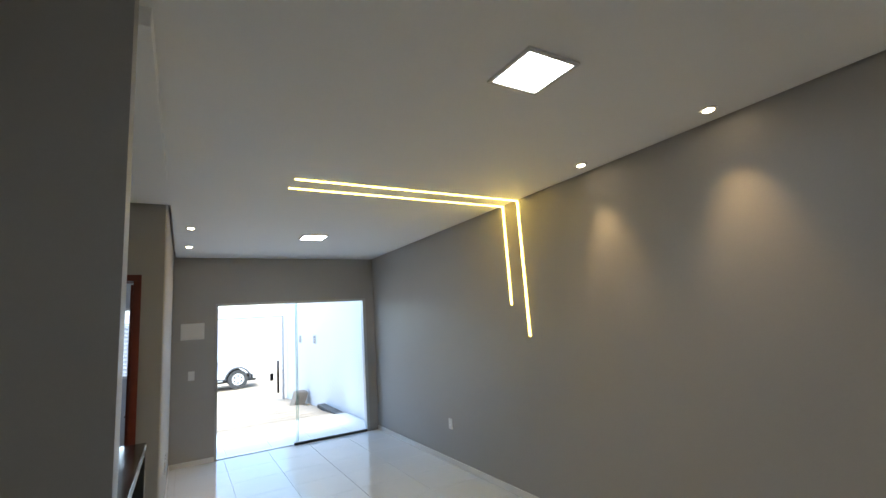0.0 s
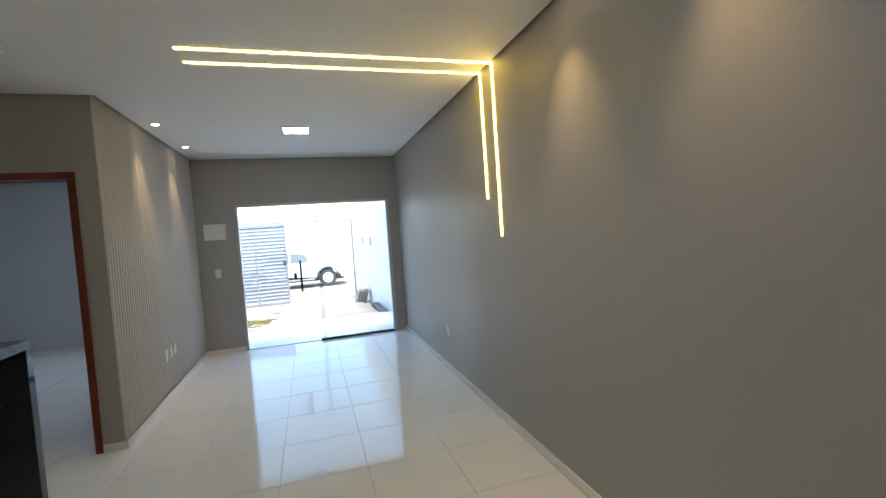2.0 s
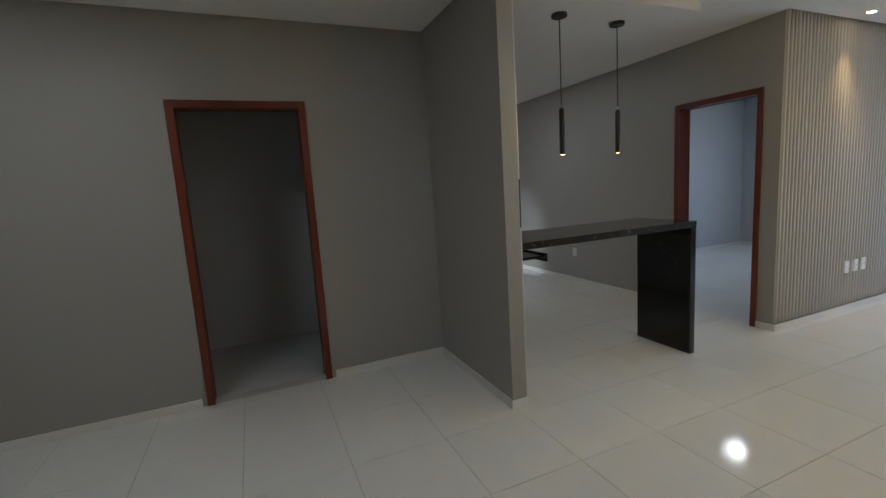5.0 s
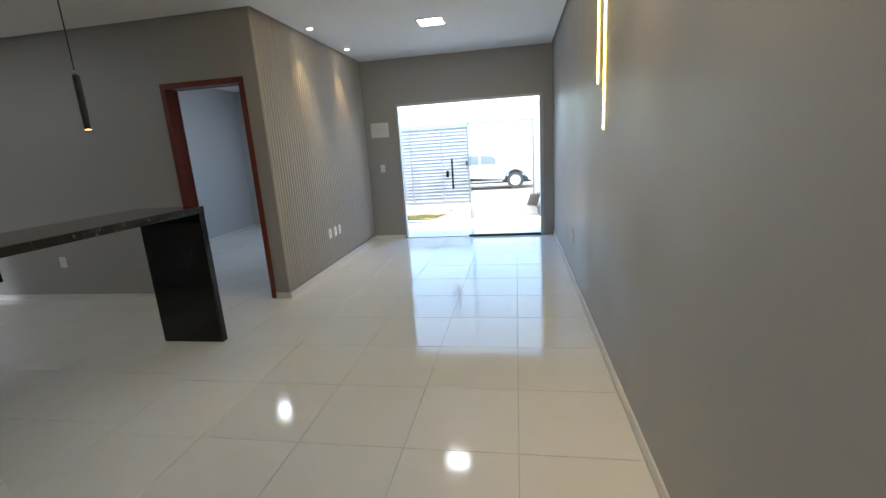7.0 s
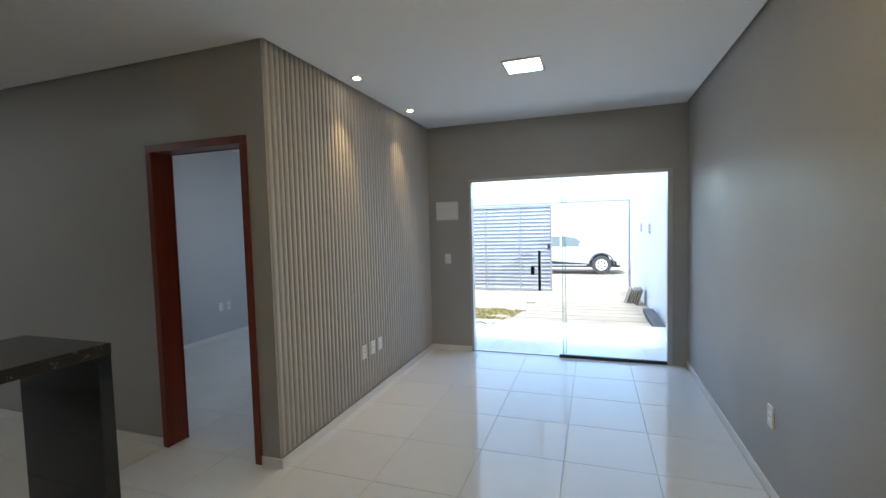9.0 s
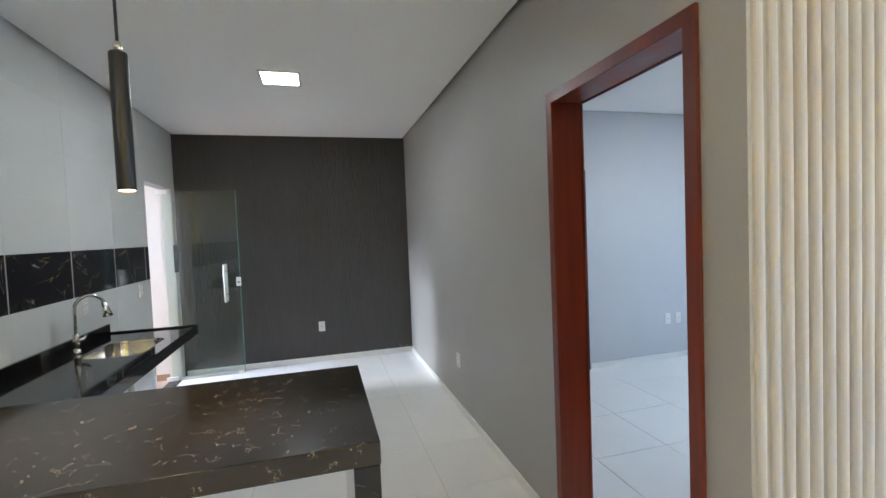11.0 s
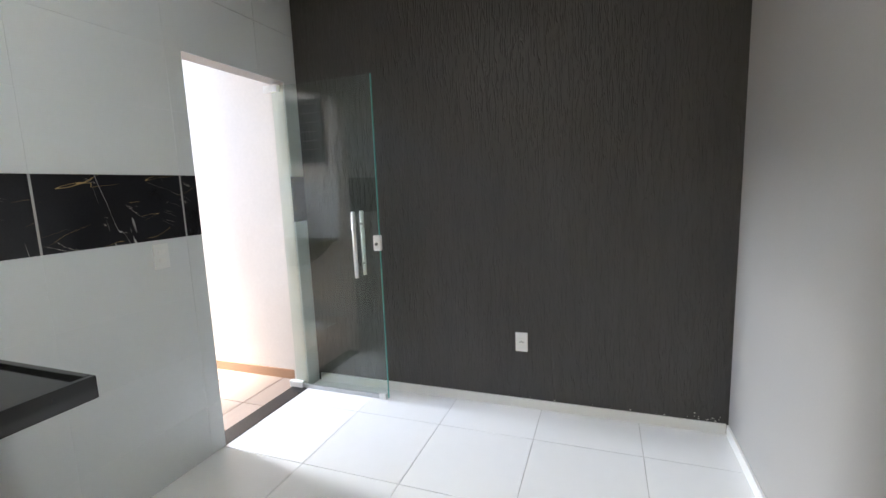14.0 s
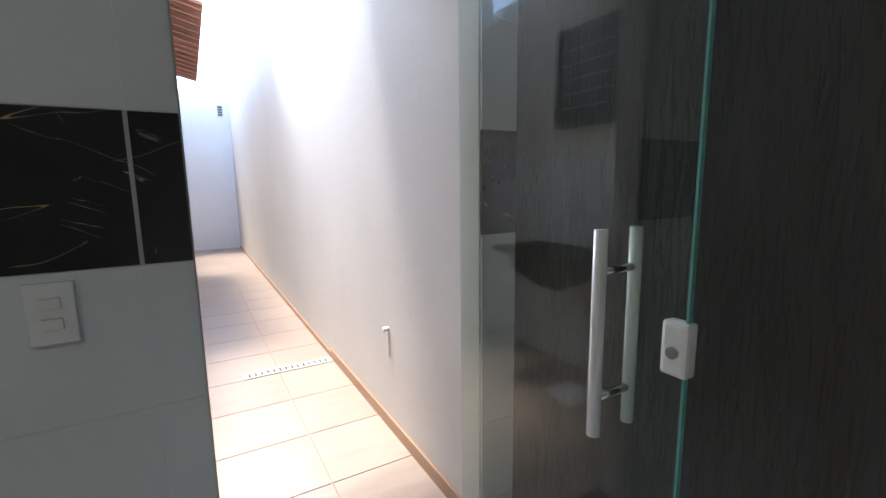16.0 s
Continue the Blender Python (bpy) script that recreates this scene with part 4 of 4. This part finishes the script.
solid("wall_yard_east", boxed(3.08, 3.2, YF + T, 15.2, -0.9, 2.6), OUTWALL, "white rendered yard wall", "wall")
solid("wall_yard_west", boxed(-4.7, -4.58, YD + 0.2, 15.2, -0.9, 2.4), OUTWALL, "white rendered yard wall", "wall")
for y in (11.55, 13.13):
    root = thing("wall_vent", (3.08, y, 1.3), "small dark vent in the white yard wall", "vent", "yard wall vents")
    part("frame", boxed(3.065, 3.085, y - 0.12, y + 0.12, 1.25, 1.47), ALU, root)
    for j in range(3):
        part("slat", boxed(3.06, 3.068, y - 0.1, y + 0.1, 1.275 + j * 0.06, 1.315 + j * 0.06), DARKALU, root)
# gate
root = thing("sliding_gate", (-1.6, 14.9, -0.42), "grey steel sliding gate of horizontal slats, half open", "gate")
for x in (-2.6, -1.0, 0.02, 0.89):
    part("post", boxed(x - 0.025, x + 0.025, 14.86, 14.92, -0.42, 2.02), GATEM, root)
for z in (-0.42, 1.98):
    part("rail", boxed(-2.6, 0.915, 14.862, 14.918, z, z + 0.05), GATEM, root)
for k in range(22):
    z = -0.34 + k * 0.106
    part("slat", prism([(14.868, z), (14.882, z - 0.006), (14.935, z + 0.082), (14.921, z + 0.088)], "x", -2.6, 0.90), GATEM, root)
part("latch", boxed(0.80, 0.87, 14.83, 14.86, 0.78, 0.90), DARKALU, root)
root = thing("gate_portal", (2.96, 15.0, -0.42), "slim grey steel gate post and overhead rail", "gate frame")
part("post", boxed(2.925, 2.985, 14.97, 15.03, -0.45, 2.09), GATEM, root)
part("overhead_rail", boxed(-4.5, 2.925, 14.97, 15.03, 2.05, 2.09), GATEM, root)
solid("wall_yard_front", boxed(-2.95, -2.65, 14.85, 15.0, -0.6, 2.5), OUTWALL, "white rendered pier beside the gate", "wall")
root = thing("brick_wall", (-3.8, 14.9, -0.5), "bare reddish hollow brick wall at the yard's corner", "wall", kind="structure")
for k in range(16):
    for j in range(6):
        x0 = -4.56 + j * 0.31 - 0.15 * (k % 2)
        part("brick", boxed(max(x0, -4.57), min(x0 + 0.30, -2.955), 14.86, 15.0, -0.5 + k * 0.2, -0.312 + k * 0.2), BRICKM, root)
part("mortar", boxed(-4.565, -2.96, 14.872, 14.99, -0.5, 2.69), GROUT, root)
# leftover tiles
stack = thing("tile_stack", (2.9, 12.4, -0.25), "leftover grey tiles leaning on the yard wall", "tiles")
for k in range(6):
    part("tile", prism([(2.66 + k * 0.045, -0.30), (2.675 + k * 0.045, -0.30), (2.79 + k * 0.045, 0.06), (2.775 + k * 0.045, 0.06)], "y", 12.15 - 0.02 * k, 12.6), PAVER, stack)
solid("curb", boxed(2.86, 3.03, 9.13, 10.6, -0.12, -0.04, bevel=0.01), mat("dark_stone", (0.06, 0.06, 0.06), 0.7), "dark stone edging by the yard wall", "curb")
# bits of cable on the porch
root = thing("cable", (0.35, 8.9, -0.03), "thin loose cable coiled on the porch floor", "cable")
part("loop", tubed([(0.22 + 0.16 * math.cos(a * 0.7) + 0.02 * a, 8.82 + 0.07 * math.sin(a), -0.024) for a in (k * 0.45 for k in range(28))], 0.005, 6), DARKALU, root)


# ---- pickup in the street ----
def pickup():
    y0, g = 22.0, -0.76
    root = thing("pickup_truck", (0.8, y0, g), "white double-cab pickup parked across the street", "car")
    wx = (2.35, -0.85)
    prof = [(3.22, 0.42), (3.26, 0.62), (3.20, 0.95), (3.05, 1.06), (2.05, 1.16), (1.35, 1.66), (1.1, 1.74), (-0.2, 1.76), (-0.42, 1.70), (-0.62, 1.16), (-2.05, 1.16), (-2.12, 0.9), (-2.1, 0.46)]
    for wxk in wx[::-1]:
        prof += [(wxk + 0.50 * math.cos(radians(a)), 0.40 + 0.50 * math.sin(radians(a))) for a in range(175, 4, -19)]
    part("body", prism([(p[0], g + p[1]) for p in prof], "y", y0, y0 + 1.75, bevel=0.03), CARP, root)
    for pts in ([(1.78, 1.20), (1.28, 1.58), (0.72, 1.64), (0.72, 1.20)], [(0.64, 1.20), (0.64, 1.64), (-0.18, 1.64), (-0.36, 1.20)]):
        part("side_window", prism([(p[0], g + p[1]) for p in pts], "y", y0 - 0.012, y0 + 0.02), CARGL, root)
    for x in (0.68, -0.5):
        part("door_seam", boxed(x - 0.006, x + 0.006, y0 - 0.003, y0 + 0.02, g + 0.5, g + 1.16), SLOT, root)
    for x in (0.5, -0.25):
        part("door_handle", boxed(x - 0.11, x + 0.11, y0 - 0.035, y0, g + 1.02, g + 1.06, bevel=0.01), CARP, root)
    part("mirror", boxed(1.45, 1.68, y0 - 0.20, y0 - 0.02, g + 1.18, g + 1.36, bevel=0.03), CARP, root)
    part("headlight", boxed(2.95, 3.2, y0 - 0.012, y0 + 0.2, g + 0.86, g + 1.0, bevel=0.02), PLASTIC, root)
    part("bumper", boxed(2.95, 3.32, y0 - 0.01, y0 + 1.76, g + 0.38, g + 0.60, bevel=0.04), CARP, root)
    part("side_step", boxed(-0.25, 1.75, y0 - 0.10, y0 + 0.05, g + 0.36, g + 0.42, bevel=0.01), ALU, root)
    part("chassis", boxed(-2.0, 3.1, y0 + 0.15, y0 + 1.6, g + 0.28, g + 0.5), SLOT, root)
    for x in wx:
        for ya, yb in ((y0 - 0.03, y0 + 0.22), (y0 + 1.5, y0 + 1.75)):
            wh = part("wheel", tubed([(x, ya + 0.02, g + 0.40), (x, ya, g + 0.40), (x, yb, g + 0.40), (x, yb - 0.02, g + 0.40)][1:3], 0.40, 28), TYRE, root)
            part("rim", tubed([(x, ya - 0.012, g + 0.40), (x, ya + 0.03, g + 0.40)], 0.25, 24, [0.235, 0.26]), PLASTIC, wh)
            for k in range(6):
                a = radians(60 * k + 30)
                cx, cz = x + 0.15 * math.cos(a), g + 0.40 + 0.15 * math.sin(a)
                part("rim_gap", tubed([(cx, ya - 0.016, cz), (cx, ya - 0.008, cz)], 0.042, 8), SLOT, wh)
        arch = [(x + 0.53 * math.cos(radians(a)), g + 0.40 + 0.53 * math.sin(radians(a))) for a in range(0, 181, 15)] + [(x + 0.475 * math.cos(radians(a)), g + 0.40 + 0.475 * math.sin(radians(a))) for a in range(180, -1, -15)]
        part("wheel_arch", prism(arch, "y", y0 - 0.03, y0 + 0.1), ARCHM, root, "dark plastic wheel arch")


pickup()
# houses across the street
house = thing("house", (7, 30, -0.75), "white rendered house front across the street", "house")
part("wall", boxed(-9.0, 16, 30, 36, -0.8, 3.0), OUTWALL, house)
part("parapet", boxed(-9.1, 16.1, 29.9, 30.2, 3.0, 3.2), OUTWALL, house)
house = thing("house", (-14, 27, -0.75), "unplastered reddish brick house across the street", "house")
part("wall", boxed(-19, -10.0, 27, 34, -0.8, 3.4), BRICKM, house)
part("parapet", boxed(-19.1, -9.9, 26.9, 27.2, 3.4, 3.55), OUTWALL, house)

# ---- tiles of the floors, last ----
tiled(floor, [(XS, XR, Y0, YF), (XH, XS, Y0, YB), (XE + 0.001, XS, YB, YK), (DX0 + 0.04, DX1 - 0.04, YD, YD + 0.14), (BX0, BX1, YD + 0.14, BY1), (GX0, GX1, YF, YF + T)],
      1.295, 3.85, 0.55, 0.0014, 0.0, 0.004, FLOORT)
tiled(floor, [(XK, XS, YK, YD)], 1.295, 3.925, 0.55, 0.0014, 0.0, 0.004, FLOORT)
tiled(passage, [(XK, LX, LY, YB - 0.006), (XK, -3.3, -7.6, LY)], -4.13, -0.42, 0.46, 0.003, -0.022, 0.005, TERRA)
tiled(porch, [(BX1 + T, 3.05, YF + T, 9.1)], 0.2, YF + T, 0.6, 0.002, -0.03, 0.004, PORCH)
